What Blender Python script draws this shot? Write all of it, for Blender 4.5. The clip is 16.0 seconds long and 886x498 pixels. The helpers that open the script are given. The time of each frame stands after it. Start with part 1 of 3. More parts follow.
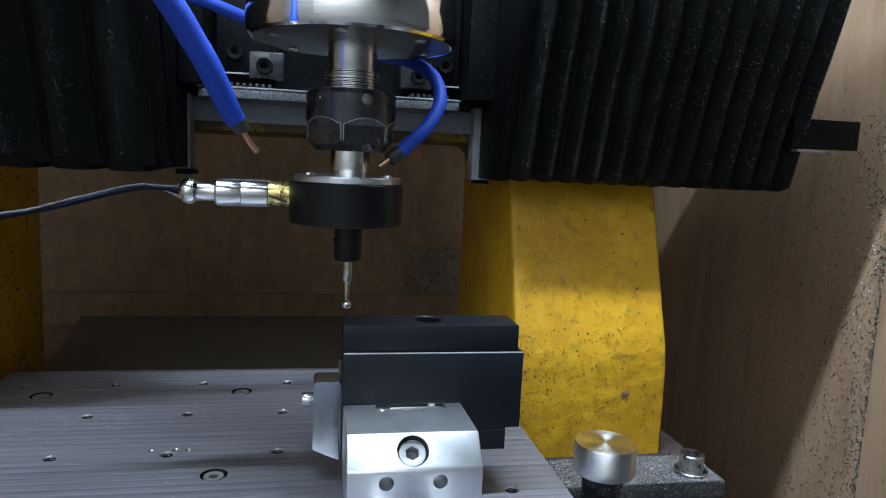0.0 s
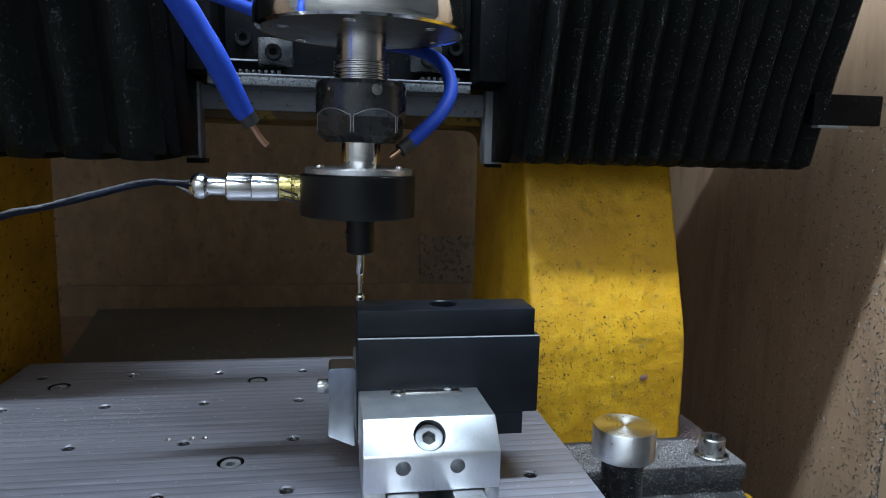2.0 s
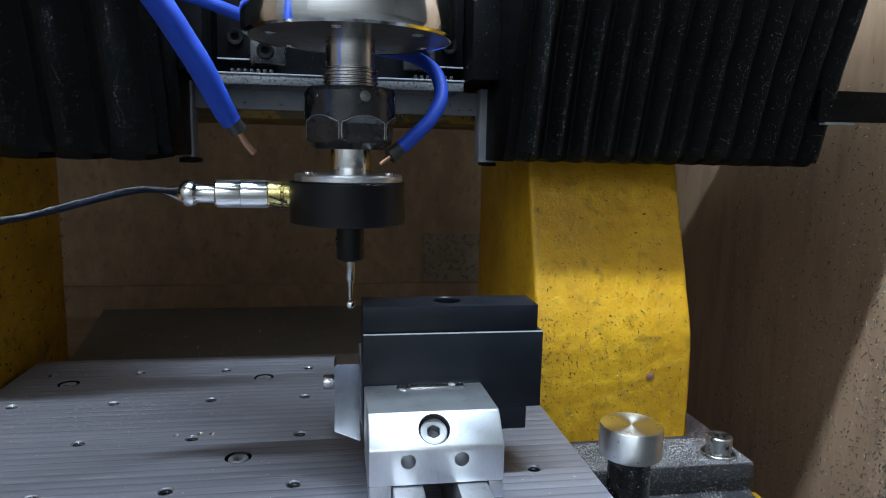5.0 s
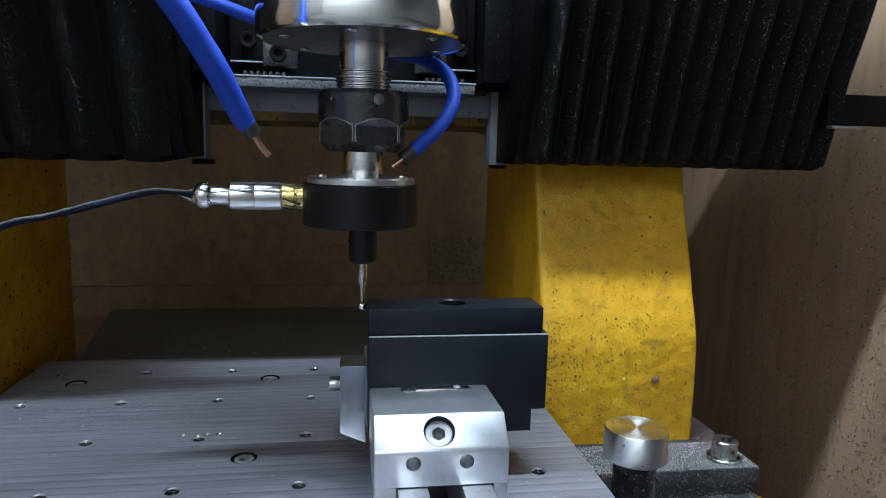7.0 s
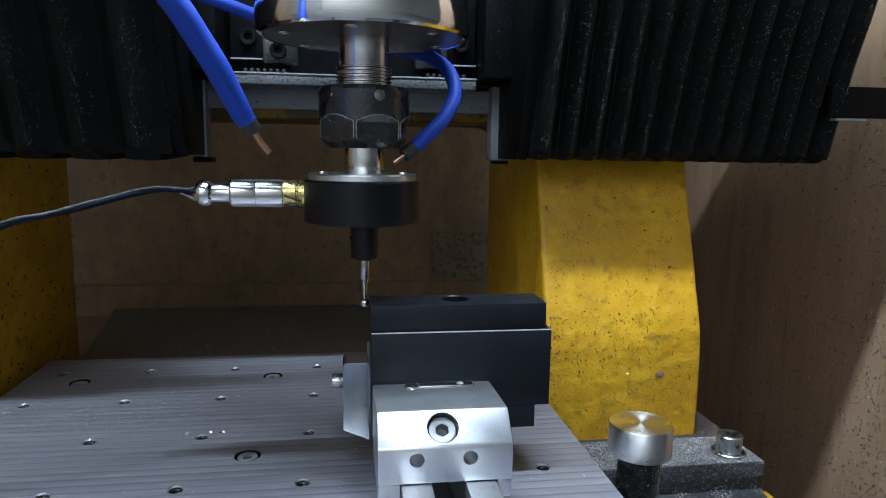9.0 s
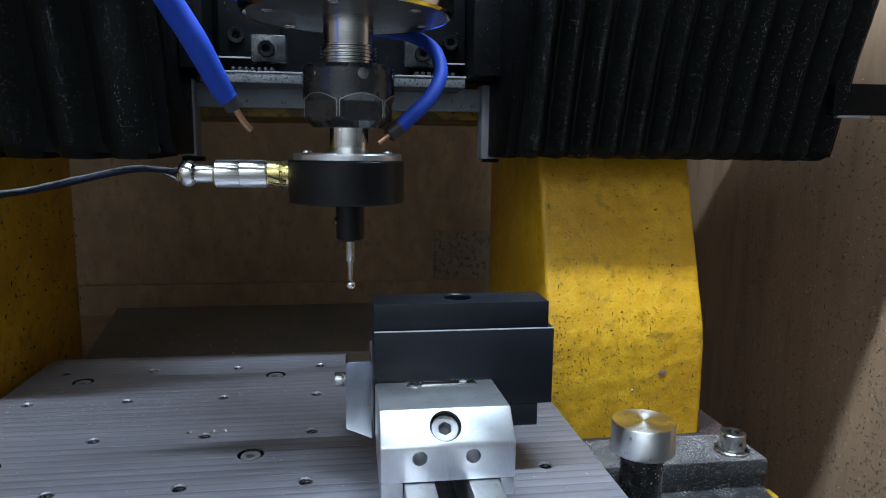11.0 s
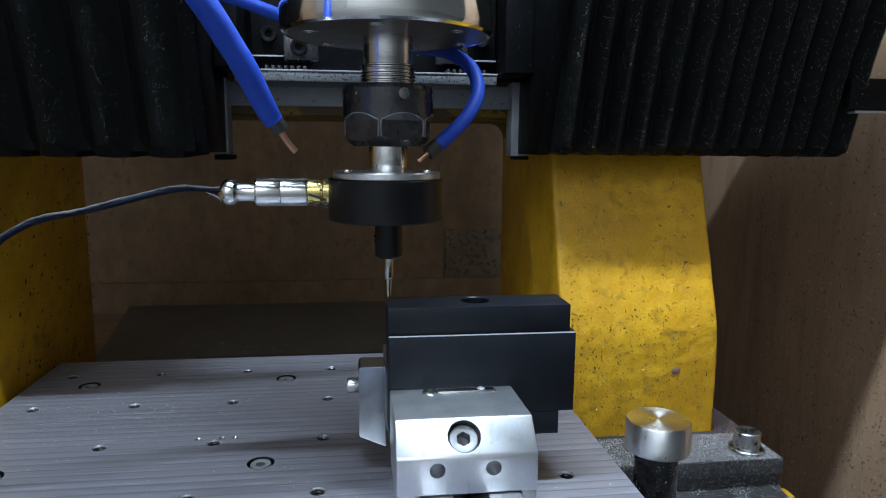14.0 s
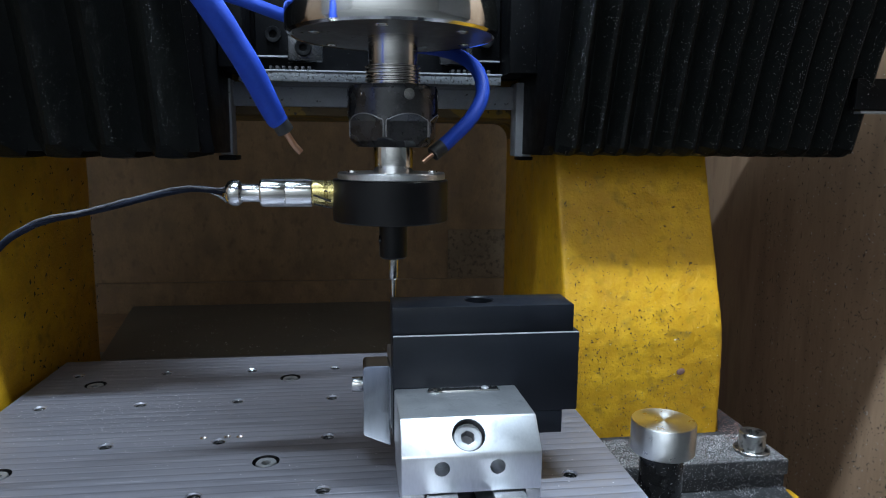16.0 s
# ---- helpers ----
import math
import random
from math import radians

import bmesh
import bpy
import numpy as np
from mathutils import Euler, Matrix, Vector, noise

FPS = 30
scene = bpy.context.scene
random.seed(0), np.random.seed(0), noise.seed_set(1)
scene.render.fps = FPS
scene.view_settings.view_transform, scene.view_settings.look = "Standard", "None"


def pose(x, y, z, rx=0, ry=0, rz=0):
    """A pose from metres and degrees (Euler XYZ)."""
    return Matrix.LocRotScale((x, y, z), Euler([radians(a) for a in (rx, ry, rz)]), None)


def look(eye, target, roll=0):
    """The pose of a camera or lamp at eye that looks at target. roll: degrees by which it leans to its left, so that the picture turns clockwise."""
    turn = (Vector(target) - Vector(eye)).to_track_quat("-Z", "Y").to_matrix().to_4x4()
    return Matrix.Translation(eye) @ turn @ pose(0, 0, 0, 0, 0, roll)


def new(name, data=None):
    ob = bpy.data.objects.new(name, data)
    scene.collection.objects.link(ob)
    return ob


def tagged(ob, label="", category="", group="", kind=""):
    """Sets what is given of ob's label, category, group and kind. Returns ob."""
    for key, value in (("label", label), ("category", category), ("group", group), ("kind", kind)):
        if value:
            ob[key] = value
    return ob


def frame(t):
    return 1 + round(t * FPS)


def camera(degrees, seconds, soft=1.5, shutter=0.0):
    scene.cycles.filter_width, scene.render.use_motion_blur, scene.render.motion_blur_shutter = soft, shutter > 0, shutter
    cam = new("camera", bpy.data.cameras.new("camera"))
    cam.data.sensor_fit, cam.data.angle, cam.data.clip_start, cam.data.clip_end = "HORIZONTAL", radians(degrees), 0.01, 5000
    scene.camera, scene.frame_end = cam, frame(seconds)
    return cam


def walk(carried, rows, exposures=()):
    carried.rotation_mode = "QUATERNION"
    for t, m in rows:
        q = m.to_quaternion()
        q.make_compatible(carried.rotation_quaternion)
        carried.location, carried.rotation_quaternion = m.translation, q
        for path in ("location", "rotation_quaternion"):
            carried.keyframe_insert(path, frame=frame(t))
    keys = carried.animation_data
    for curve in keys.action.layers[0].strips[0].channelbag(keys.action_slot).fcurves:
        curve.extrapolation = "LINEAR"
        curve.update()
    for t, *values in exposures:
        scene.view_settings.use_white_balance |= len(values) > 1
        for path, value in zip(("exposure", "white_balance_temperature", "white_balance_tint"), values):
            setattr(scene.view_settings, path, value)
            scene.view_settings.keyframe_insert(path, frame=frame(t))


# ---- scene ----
cam = camera(67.12, 16.0, soft=1.05)
PATH = [  # seconds, place, yaw, pitch, roll
    (0, -0.01108, -0.26222, 0.12940, -10.272, -7.419, -2.508),
    (0.5, -0.01098, -0.26215, 0.12908, -10.302, -7.436, -2.406),
    (1, -0.01036, -0.26057, 0.12745, -9.435, -8.052, -1.901),
    (1.5, -0.01013, -0.25927, 0.12590, -9.346, -8.231, -1.446),
    (2, -0.01043, -0.25923, 0.12613, -9.248, -8.258, -1.398),
    (2.5, -0.01082, -0.25908, 0.12666, -9.183, -8.251, -1.424),
    (3, -0.01067, -0.25886, 0.12628, -9.103, -8.408, -1.319),
    (3.5, -0.01071, -0.25866, 0.12573, -8.917, -8.470, -1.212),
    (4, -0.01107, -0.25860, 0.12555, -9.034, -8.418, -1.258),
    (6.5, -0.01059, -0.25890, 0.12577, -8.531, -8.166, -1.156),
    (7, -0.01106, -0.25923, 0.12616, -8.402, -8.186, -1.344),
    (7.5, -0.01104, -0.25887, 0.12631, -8.471, -8.240, -1.193),
    (8, -0.01116, -0.25844, 0.12598, -8.360, -8.349, -0.945),
    (8.5, -0.01072, -0.25844, 0.12551, -8.299, -8.344, -1.019),
    (9, -0.01076, -0.25840, 0.12562, -8.251, -8.441, -0.866),
    (11.5, -0.01071, -0.25838, 0.12529, -8.064, -8.590, -0.696),
    (12, -0.01073, -0.25819, 0.12474, -8.018, -8.669, -0.712),
    (12.5, -0.01118, -0.25806, 0.12497, -7.815, -8.710, -0.634),
    (13, -0.01104, -0.25734, 0.12499, -7.431, -8.882, -0.412),
    (13.5, -0.01129, -0.25713, 0.12458, -7.314, -8.817, -0.318),
    (14, -0.01223, -0.25723, 0.12488, -7.351, -8.684, -0.480),
    (14.5, -0.01158, -0.25660, 0.12462, -7.276, -8.800, -0.257),
    (15, -0.01199, -0.25712, 0.12476, -7.266, -8.670, -0.434),
    (15.5, -0.01210, -0.25705, 0.12481, -7.190, -8.736, -0.356),
    (16, -0.01315, -0.25672, 0.12517, -7.157, -8.696, -0.465),
]
walk(cam, [(t, pose(x, y, z, 90 + pitch, roll, yaw)) for t, x, y, z, yaw, pitch, roll in PATH])

# ---------------------------------------------------------------- light
world = bpy.data.worlds.new("world")
scene.world = world
world.use_nodes = True
world.node_tree.nodes["Background"].inputs["Color"].default_value = (0.5, 0.6, 0.75, 1)
world.node_tree.nodes["Background"].inputs["Strength"].default_value = 0.03
scene.view_settings.exposure = 0.0


def area(name, place, target, sx, sy, power, colour):
    lamp = bpy.data.lights.new(name, "AREA")
    lamp.shape, lamp.size, lamp.size_y, lamp.energy, lamp.color = "RECTANGLE", sx, sy, power, colour
    ob = new(name, lamp)
    ob.matrix_world = look(place, target)
    return ob


area("work_light", (0.028, -0.053, 0.47), (0.028, 0.0, 0.0), 0.295, 0.012, 5.8, (0.69, 0.87, 1.04))
area("ceiling_lamp", (-0.2, -0.62, 1.3), (0.05, -0.05, 0.0), 1.0, 0.07, 2.1, (0.74, 0.89, 1.0))
# unseen fill lamp, bounced off the south wall to brighten chrome and boards
area("bounce_fill", (-1.0, -1.9, 1.7), (-1.3, -2.55, 0.5), 2.4, 0.2, 70.0, (0.8, 0.93, 1.08))

# ---------------------------------------------------------------- materials


def mat(name, a, b, rough=0.5, metal=0.0, scale=150.0, stretch=(1, 1, 1), bump=0.15, fine=1200.0, spots=None, rough_var=0.15, coat=0.0, spec=0.5):
    """Two colours mixed by a coarse and a fine noise, relief from both, and optional spots (colour, scale, share)."""
    m = bpy.data.materials.new(name)
    m.use_nodes = True
    nt = m.node_tree
    bsdf = nt.nodes["Principled BSDF"]
    link = nt.links.new
    co = nt.nodes.new("ShaderNodeTexCoord")
    mp = nt.nodes.new("ShaderNodeMapping")
    mp.inputs["Scale"].default_value = stretch
    link(co.outputs["Object"], mp.inputs["Vector"])

    def noise_node(s, detail):
        n = nt.nodes.new("ShaderNodeTexNoise")
        n.inputs["Scale"].default_value, n.inputs["Detail"].default_value = s, detail
        link(mp.outputs["Vector"], n.inputs["Vector"])
        return n.outputs["Fac"]

    def maths(op, p, q):
        n = nt.nodes.new("ShaderNodeMath")
        n.operation = op
        for k, w in enumerate((p, q)):
            if isinstance(w, (int, float)):
                n.inputs[k].default_value = w
            else:
                link(w, n.inputs[k])
        return n.outputs[0]

    big, small = noise_node(scale * 0.15, 3), noise_node(fine, 4)
    mid = noise_node(scale, 5)
    fac = maths("ADD", maths("MULTIPLY", big, 0.45), maths("ADD", maths("MULTIPLY", mid, 0.35), maths("MULTIPLY", small, 0.2)))
    ramp = nt.nodes.new("ShaderNodeValToRGB")
    ramp.color_ramp.elements[0].position, ramp.color_ramp.elements[1].position = 0.36, 0.64
    ramp.color_ramp.elements[0].color, ramp.color_ramp.elements[1].color = (*a, 1), (*b, 1)
    link(fac, ramp.inputs["Fac"])
    colour = ramp.outputs["Color"]
    for tint, s, share, *soft in spots or ():
        soft = soft[0] if soft else 0.03
        n = noise_node(s, 2)
        step = nt.nodes.new("ShaderNodeMapRange")
        step.inputs["From Min"].default_value, step.inputs["From Max"].default_value = 1 - share - soft, 1 - share + (soft if soft > 0.05 else 0)
        link(n, step.inputs["Value"])
        mix = nt.nodes.new("ShaderNodeMix")
        mix.data_type = "RGBA"
        link(step.outputs["Result"], mix.inputs["Factor"])
        link(colour, mix.inputs["A"])
        mix.inputs["B"].default_value = (*tint, 1)
        colour = mix.outputs["Result"]
    link(colour, bsdf.inputs["Base Color"])
    link(maths("ADD", maths("MULTIPLY", mid, rough_var * 2), rough - rough_var), bsdf.inputs["Roughness"])
    bsdf.inputs["Metallic"].default_value = metal
    bsdf.inputs["Coat Weight"].default_value = coat
    bsdf.inputs["Specular IOR Level"].default_value = spec
    if bump:
        bp = nt.nodes.new("ShaderNodeBump")
        bp.inputs["Strength"].default_value, bp.inputs["Distance"].default_value = bump, 0.0004
        link(maths("ADD", mid, maths("MULTIPLY", small, 0.5)), bp.inputs["Height"])
        link(bp.outputs["Normal"], bsdf.inputs["Normal"])
    return m


M_TABLE = mat("milled_grey_metal", (0.175, 0.17, 0.198), (0.235, 0.228, 0.26), 0.45, 0.5, 320, (0.06, 1, 1), 0.12, 1400, [((0.14, 0.135, 0.155), 150, 0.3, 0.06), ((0.3, 0.29, 0.32), 600, 0.32, 0.06)], rough_var=0.1)
M_ALU = mat("bare_aluminium", (0.56, 0.57, 0.6), (0.74, 0.75, 0.78), 0.32, 0.94, 90, (1, 1, 0.3), 0.03, 1500, [((0.5, 0.51, 0.54), 300, 0.3, 0.12)], rough_var=0.05)
M_MILLED = mat("fly_cut_steel", (0.24, 0.27, 0.32), (0.34, 0.37, 0.43), 0.2, 1.0, 120, (1, 1, 0.2), 0.04, 900, rough_var=0.08)
M_TURNED = mat("turned_aluminium", (0.6, 0.6, 0.6), (0.72, 0.72, 0.72), 0.32, 1.0, 200, (1, 1, 1), 0.05, 1500)
M_CHROME = mat("polished_steel", (0.82, 0.81, 0.79), (0.9, 0.89, 0.87), 0.1, 1.0, 60, (1, 1, 0.3), 0.015, 700, rough_var=0.05)
M_STEEL = mat("ground_steel", (0.5, 0.49, 0.48), (0.62, 0.61, 0.6), 0.24, 1.0, 200, (0.3, 0.3, 3), 0.04, 1500, rough_var=0.1)
M_DULL = mat("dull_grey_screw", (0.2, 0.2, 0.21), (0.3, 0.3, 0.31), 0.5, 0.6, 200, bump=0.1)
M_FACE = mat("dull_steel_face", (0.09, 0.09, 0.09), (0.16, 0.155, 0.15), 0.33, 0.8, 140, bump=0.12, spots=[((0.3, 0.3, 0.3), 500, 0.27)])
M_NICKEL = mat("nickel_plating", (0.75, 0.74, 0.72), (0.82, 0.81, 0.79), 0.12, 1.0, 90, bump=0.02, rough_var=0.05)
M_BRASS = mat("brass", (0.55, 0.42, 0.13), (0.7, 0.58, 0.25), 0.25, 1.0, 200, bump=0.04)
M_COPPER = mat("copper_tube", (0.5, 0.27, 0.17), (0.62, 0.36, 0.24), 0.35, 1.0, 200, bump=0.05)
M_BLACKED = mat("blackened_steel", (0.03, 0.03, 0.032), (0.07, 0.07, 0.074), 0.27, 0.7, 150, bump=0.05)
M_ANODISED = mat("black_anodised", (0.004, 0.004, 0.005), (0.008, 0.008, 0.009), 0.35, 0.0, 120, bump=0.05, spec=0.25)
M_BLOCK = mat("black_oxide_block", (0.006, 0.0075, 0.011), (0.01, 0.012, 0.017), 0.42, 0.0, 90, bump=0.05, spec=0.22)
M_BELLOWS = mat("black_rubber_cloth", (0.0018, 0.0023, 0.0021), (0.0045, 0.0052, 0.005), 0.5, 0.0, 300, bump=0.4, spots=[((0.03, 0.03, 0.03), 900, 0.27)], spec=0.11)
M_YELLOW = mat("yellow_paint", (0.44, 0.213, 0.008), (0.6, 0.345, 0.012), 0.45, 0.0, 110, bump=0.7, fine=700, spots=[((0.36, 0.18, 0.005), 30, 0.38, 0.16), ((0.36, 0.2, 0.008), 150, 0.36, 0.1), ((0.28, 0.155, 0.012), 90, 0.3, 0.06), ((0.06, 0.035, 0.012), 330, 0.25)], spec=0.4)
# the beam's yellow, much darker than the columns', with dark dirt spots
M_DARK_YELLOW = mat("dark_yellow_dirt_spots", (0.13, 0.075, 0.006), (0.2, 0.115, 0.01), 0.5, 0.0, 110, bump=0.3, fine=900, spots=[((0.07, 0.042, 0.014), 70, 0.46), ((0.02, 0.015, 0.01), 300, 0.33)], spec=0.3)
M_BLUE = mat("blue_hose", (0.006, 0.034, 0.28), (0.01, 0.052, 0.38), 0.6, 0.0, 160, bump=0.15, spec=0.3)
M_RUBBER = mat("black_rubber", (0.012, 0.012, 0.012), (0.025, 0.025, 0.025), 0.5, 0.0, 200, bump=0.1)
M_CABLE = mat("dark_cable", (0.006, 0.008, 0.016), (0.018, 0.021, 0.034), 0.6, 0.0, 300, bump=0.3, spec=0.05)
M_BRAID = mat("grey_braid", (0.02, 0.02, 0.024), (0.12, 0.12, 0.13), 0.7, 0.0, 500, bump=0.4, spec=0.2)
M_BOARD = mat("brown_board", (0.17, 0.112, 0.063), (0.32, 0.205, 0.112), 0.6, 0.0, 90, (1, 1, 0.6), 0.2, 500, [((0.2, 0.132, 0.08), 50, 0.4, 0.15), ((0.17, 0.112, 0.068), 160, 0.32, 0.1)], spec=0.3)
M_SIDE = mat("brown_plywood", (0.235, 0.145, 0.088), (0.34, 0.22, 0.14), 0.5, 0.0, 40, (1, 1, 0.2), 0.15, 420, spots=[((0.2, 0.122, 0.076), 70, 0.38, 0.12), ((0.1, 0.062, 0.04), 400, 0.27)], spec=0.5)
M_DIRTY = mat("dirty_grey_patch", (0.15, 0.112, 0.078), (0.24, 0.18, 0.122), 0.6, 0.0, 60, bump=0.2, fine=600, spots=[((0.06, 0.048, 0.036), 200, 0.38, 0.1)], spec=0.1)
M_MAT = mat("black_way_cover", (0.08, 0.073, 0.06), (0.14, 0.125, 0.1), 0.7, 0.0, 60, bump=0.2, spots=[((0.14, 0.13, 0.11), 420, 0.27)])
M_CAST = mat("dark_cast_iron", (0.02, 0.02, 0.022), (0.05, 0.05, 0.052), 0.45, 0.3, 200, bump=0.5, fine=900, spots=[((0.1, 0.09, 0.09), 700, 0.36), ((0.25, 0.25, 0.26), 1300, 0.3)])
M_GREY = mat("grey_bracket", (0.16, 0.165, 0.18), (0.24, 0.25, 0.27), 0.5, 0.15, 120, bump=0.1, spots=[((0.05, 0.05, 0.05), 300, 0.3)])
M_BLACK = mat("black_plate", (0.0015, 0.0016, 0.002), (0.004, 0.004, 0.0045), 0.45, 0.0, 150, bump=0.1, spots=[((0.08, 0.08, 0.08), 800, 0.27)], spec=0.07)
M_OILY = mat("oily_steel", (0.42, 0.42, 0.42), (0.55, 0.55, 0.54), 0.3, 1.0, 200, bump=0.1, spots=[((0.07, 0.07, 0.075), 260, 0.4, 0.08)], rough_var=0.1)
M_STRIP = mat("dirty_grey_strip", (0.07, 0.073, 0.08), (0.13, 0.135, 0.145), 0.42, 0.3, 160, bump=0.2, spots=[((0.02, 0.02, 0.022), 750, 0.4, 0.04), ((0.22, 0.22, 0.22), 1300, 0.32)])
M_CHIPS = mat("grey_swarf", (0.26, 0.255, 0.26), (0.6, 0.59, 0.6), 0.38, 0.5, 900, bump=0.0)
M_BRIGHT = mat("bright_swarf", (0.6, 0.6, 0.6), (0.75, 0.75, 0.75), 0.25, 1.0, 200, bump=0.0)
M_DUST = mat("pale_swarf", (0.55, 0.55, 0.56), (0.75, 0.75, 0.76), 0.4, 0.3, 200, bump=0.0)
M_RUST = mat("rusty_dust", (0.1, 0.045, 0.035), (0.22, 0.12, 0.1), 0.7, 0.0, 200, bump=0.0)
M_DARKCHIP = mat("dark_swarf", (0.015, 0.011, 0.008), (0.04, 0.03, 0.02), 0.5, 0.0, 200, bump=0.0)
M_WALL = mat("workshop_wall", (0.3, 0.3, 0.3), (0.38, 0.38, 0.38), 0.7, 0.0, 6, bump=0.05, fine=80)
M_BOUNCE = mat("white_bounce_wall", (0.72, 0.71, 0.68), (0.8, 0.79, 0.76), 0.7, 0.0, 6, bump=0.05, fine=80)
M_FLOOR = mat("workshop_floor", (0.16, 0.16, 0.155), (0.22, 0.22, 0.21), 0.6, 0.0, 8, bump=0.1, fine=90)

# tool marks across the table: thin dark lines 5.3 mm apart, unevenly worn
marks = M_TABLE.node_tree
shader = marks.nodes["Principled BSDF"]
place = marks.nodes.new("ShaderNodeTexCoord")
wave = marks.nodes.new("ShaderNodeTexWave")
wave.wave_type, wave.bands_direction = "BANDS", "Y"
for key, value in (("Scale", 59.3), ("Distortion", 0.5), ("Detail", 2.0), ("Detail Scale", 0.6)):
    wave.inputs[key].default_value = value
marks.links.new(place.outputs["Object"], wave.inputs["Vector"])
line = marks.nodes.new("ShaderNodeMapRange")
line.inputs["From Min"].default_value, line.inputs["From Max"].default_value, line.inputs["To Max"].default_value = 0.9, 1.0, 0.32
marks.links.new(wave.outputs["Fac"], line.inputs["Value"])
blend = marks.nodes.new("ShaderNodeMix")
blend.data_type = "RGBA"
old = shader.inputs["Base Color"].links[0].from_socket
marks.links.new(old, blend.inputs["A"])
blend.inputs["B"].default_value = (0.05, 0.05, 0.06, 1)
marks.links.new(line.outputs["Result"], blend.inputs["Factor"])
marks.links.new(blend.outputs["Result"], shader.inputs["Base Color"])

# the castings' paint is thick and lumpy
for node in M_YELLOW.node_tree.nodes:
    if node.type == "BUMP":
        node.inputs["Distance"].default_value = 0.0008

turned = M_TURNED.node_tree
tangent = turned.nodes.new("ShaderNodeTangent")
tangent.direction_type, tangent.axis = "RADIAL", "Z"
turned.links.new(tangent.outputs["Tangent"], turned.nodes["Principled BSDF"].inputs["Tangent"])
turned.nodes["Principled BSDF"].inputs["Anisotropic"].default_value = 0.85
turned.nodes["Principled BSDF"].inputs["Anisotropic Rotation"].default_value = 0.25

# ---------------------------------------------------------------- building helpers (millimetres)
BASE = {}


def thing(name, at, label, category, group="", kind=""):
    ob = new(name)
    ob.empty_display_size = 0.01
    ob.matrix_world = pose(*(Vector(at) * 0.001))
    BASE[ob.name] = Vector(at)
    return tagged(ob, label, category, group, kind)


def finish(name, bm, material, base, sharp=32):
    bmesh.ops.recalc_face_normals(bm, faces=bm.faces)
    bm.transform(Matrix.Scale(0.001, 4) @ Matrix.Translation(-base))
    me = bpy.data.meshes.new(name)
    bm.to_mesh(me)
    bm.free()
    me.materials.append(material)
    me.polygons.foreach_set("use_smooth", [True] * len(me.polygons))
    me.set_sharp_from_angle(angle=radians(sharp))
    return me


def part(name, bm, material, parent, label="", sharp=32):
    base = BASE[parent.name]
    ob = new(name, finish(name, bm, material, base, sharp))
    ob.parent = parent
    BASE[ob.name] = base
    return tagged(ob, label)


def solid(name, bm, material, label, category, kind="", at=(0, 0, 0), sharp=32):
    """A thing or a piece of the setting that is one mesh."""
    ob = new(name, finish(name, bm, material, Vector(at), sharp))
    ob.location = Vector(at) * 0.001
    BASE[ob.name] = Vector(at)
    return tagged(ob, label, category, "", kind)


def box(x0, x1, y0, y1, z0, z1, bevel=0.4, bm=None):
    b = bmesh.new()
    bmesh.ops.create_cube(b, size=1)
    for w in b.verts:
        w.co = ((x0 + x1) / 2 + w.co.x * (x1 - x0), (y0 + y1) / 2 + w.co.y * (y1 - y0), (z0 + z1) / 2 + w.co.z * (z1 - z0))
    if bevel:
        bmesh.ops.bevel(b, geom=b.edges[:], offset=bevel, segments=2, affect="EDGES", profile=0.5)
    return join(bm, b)


def join(bm, b):
    if bm is None:
        return b
    tmp = bpy.data.meshes.new("tmp")
    b.to_mesh(tmp)
    b.free()
    bm.from_mesh(tmp)
    bpy.data.meshes.remove(tmp)
    return bm


def lathe(profile, place=(0, 0, 0), axis="z", seg=48, radius=None, bm=None, caps=True):
    """Turns (radius, height) pairs about an axis; radius(r, angle, height) may reshape it."""
    b = bmesh.new()
    turn = {"z": Matrix.Identity(4), "x": pose(0, 0, 0, 0, 90, 0), "-x": pose(0, 0, 0, 0, -90, 0), "y": pose(0, 0, 0, -90, 0, 0), "-y": pose(0, 0, 0, 90, 0, 0)}
    m = Matrix.Translation(place) @ (turn[axis] if isinstance(axis, str) else axis)
    rings = []
    for r, h in profile:
        ring = []
        for k in range(seg):
            a = 2 * math.pi * k / seg
            q = radius(r, a, h) if radius else r
            ring.append(b.verts.new(m @ Vector((q * math.cos(a), q * math.sin(a), h))))
        rings.append(ring)
    for p, q in zip(rings, rings[1:]):
        for k in range(seg):
            b.faces.new((p[k], p[(k + 1) % seg], q[(k + 1) % seg], q[k]))
    for ring in (rings[0], rings[-1]) if caps else ():
        b.faces.new(ring)
    return join(bm, b)


def prism(points, x0, x1, bevel=0.0, bm=None):
    """A (y, z) outline drawn out along x."""
    b = bmesh.new()
    p = [b.verts.new((x0, y, z)) for y, z in points]
    q = [b.verts.new((x1, y, z)) for y, z in points]
    n = len(points)
    b.faces.new(p)
    b.faces.new(q[::-1])
    for k in range(n):
        b.faces.new((p[k], q[k], q[(k + 1) % n], p[(k + 1) % n]))
    bmesh.ops.recalc_face_normals(b, faces=b.faces)
    if bevel:
        bmesh.ops.bevel(b, geom=b.edges[:], offset=bevel, segments=2, affect="EDGES", profile=0.5)
    return join(bm, b)


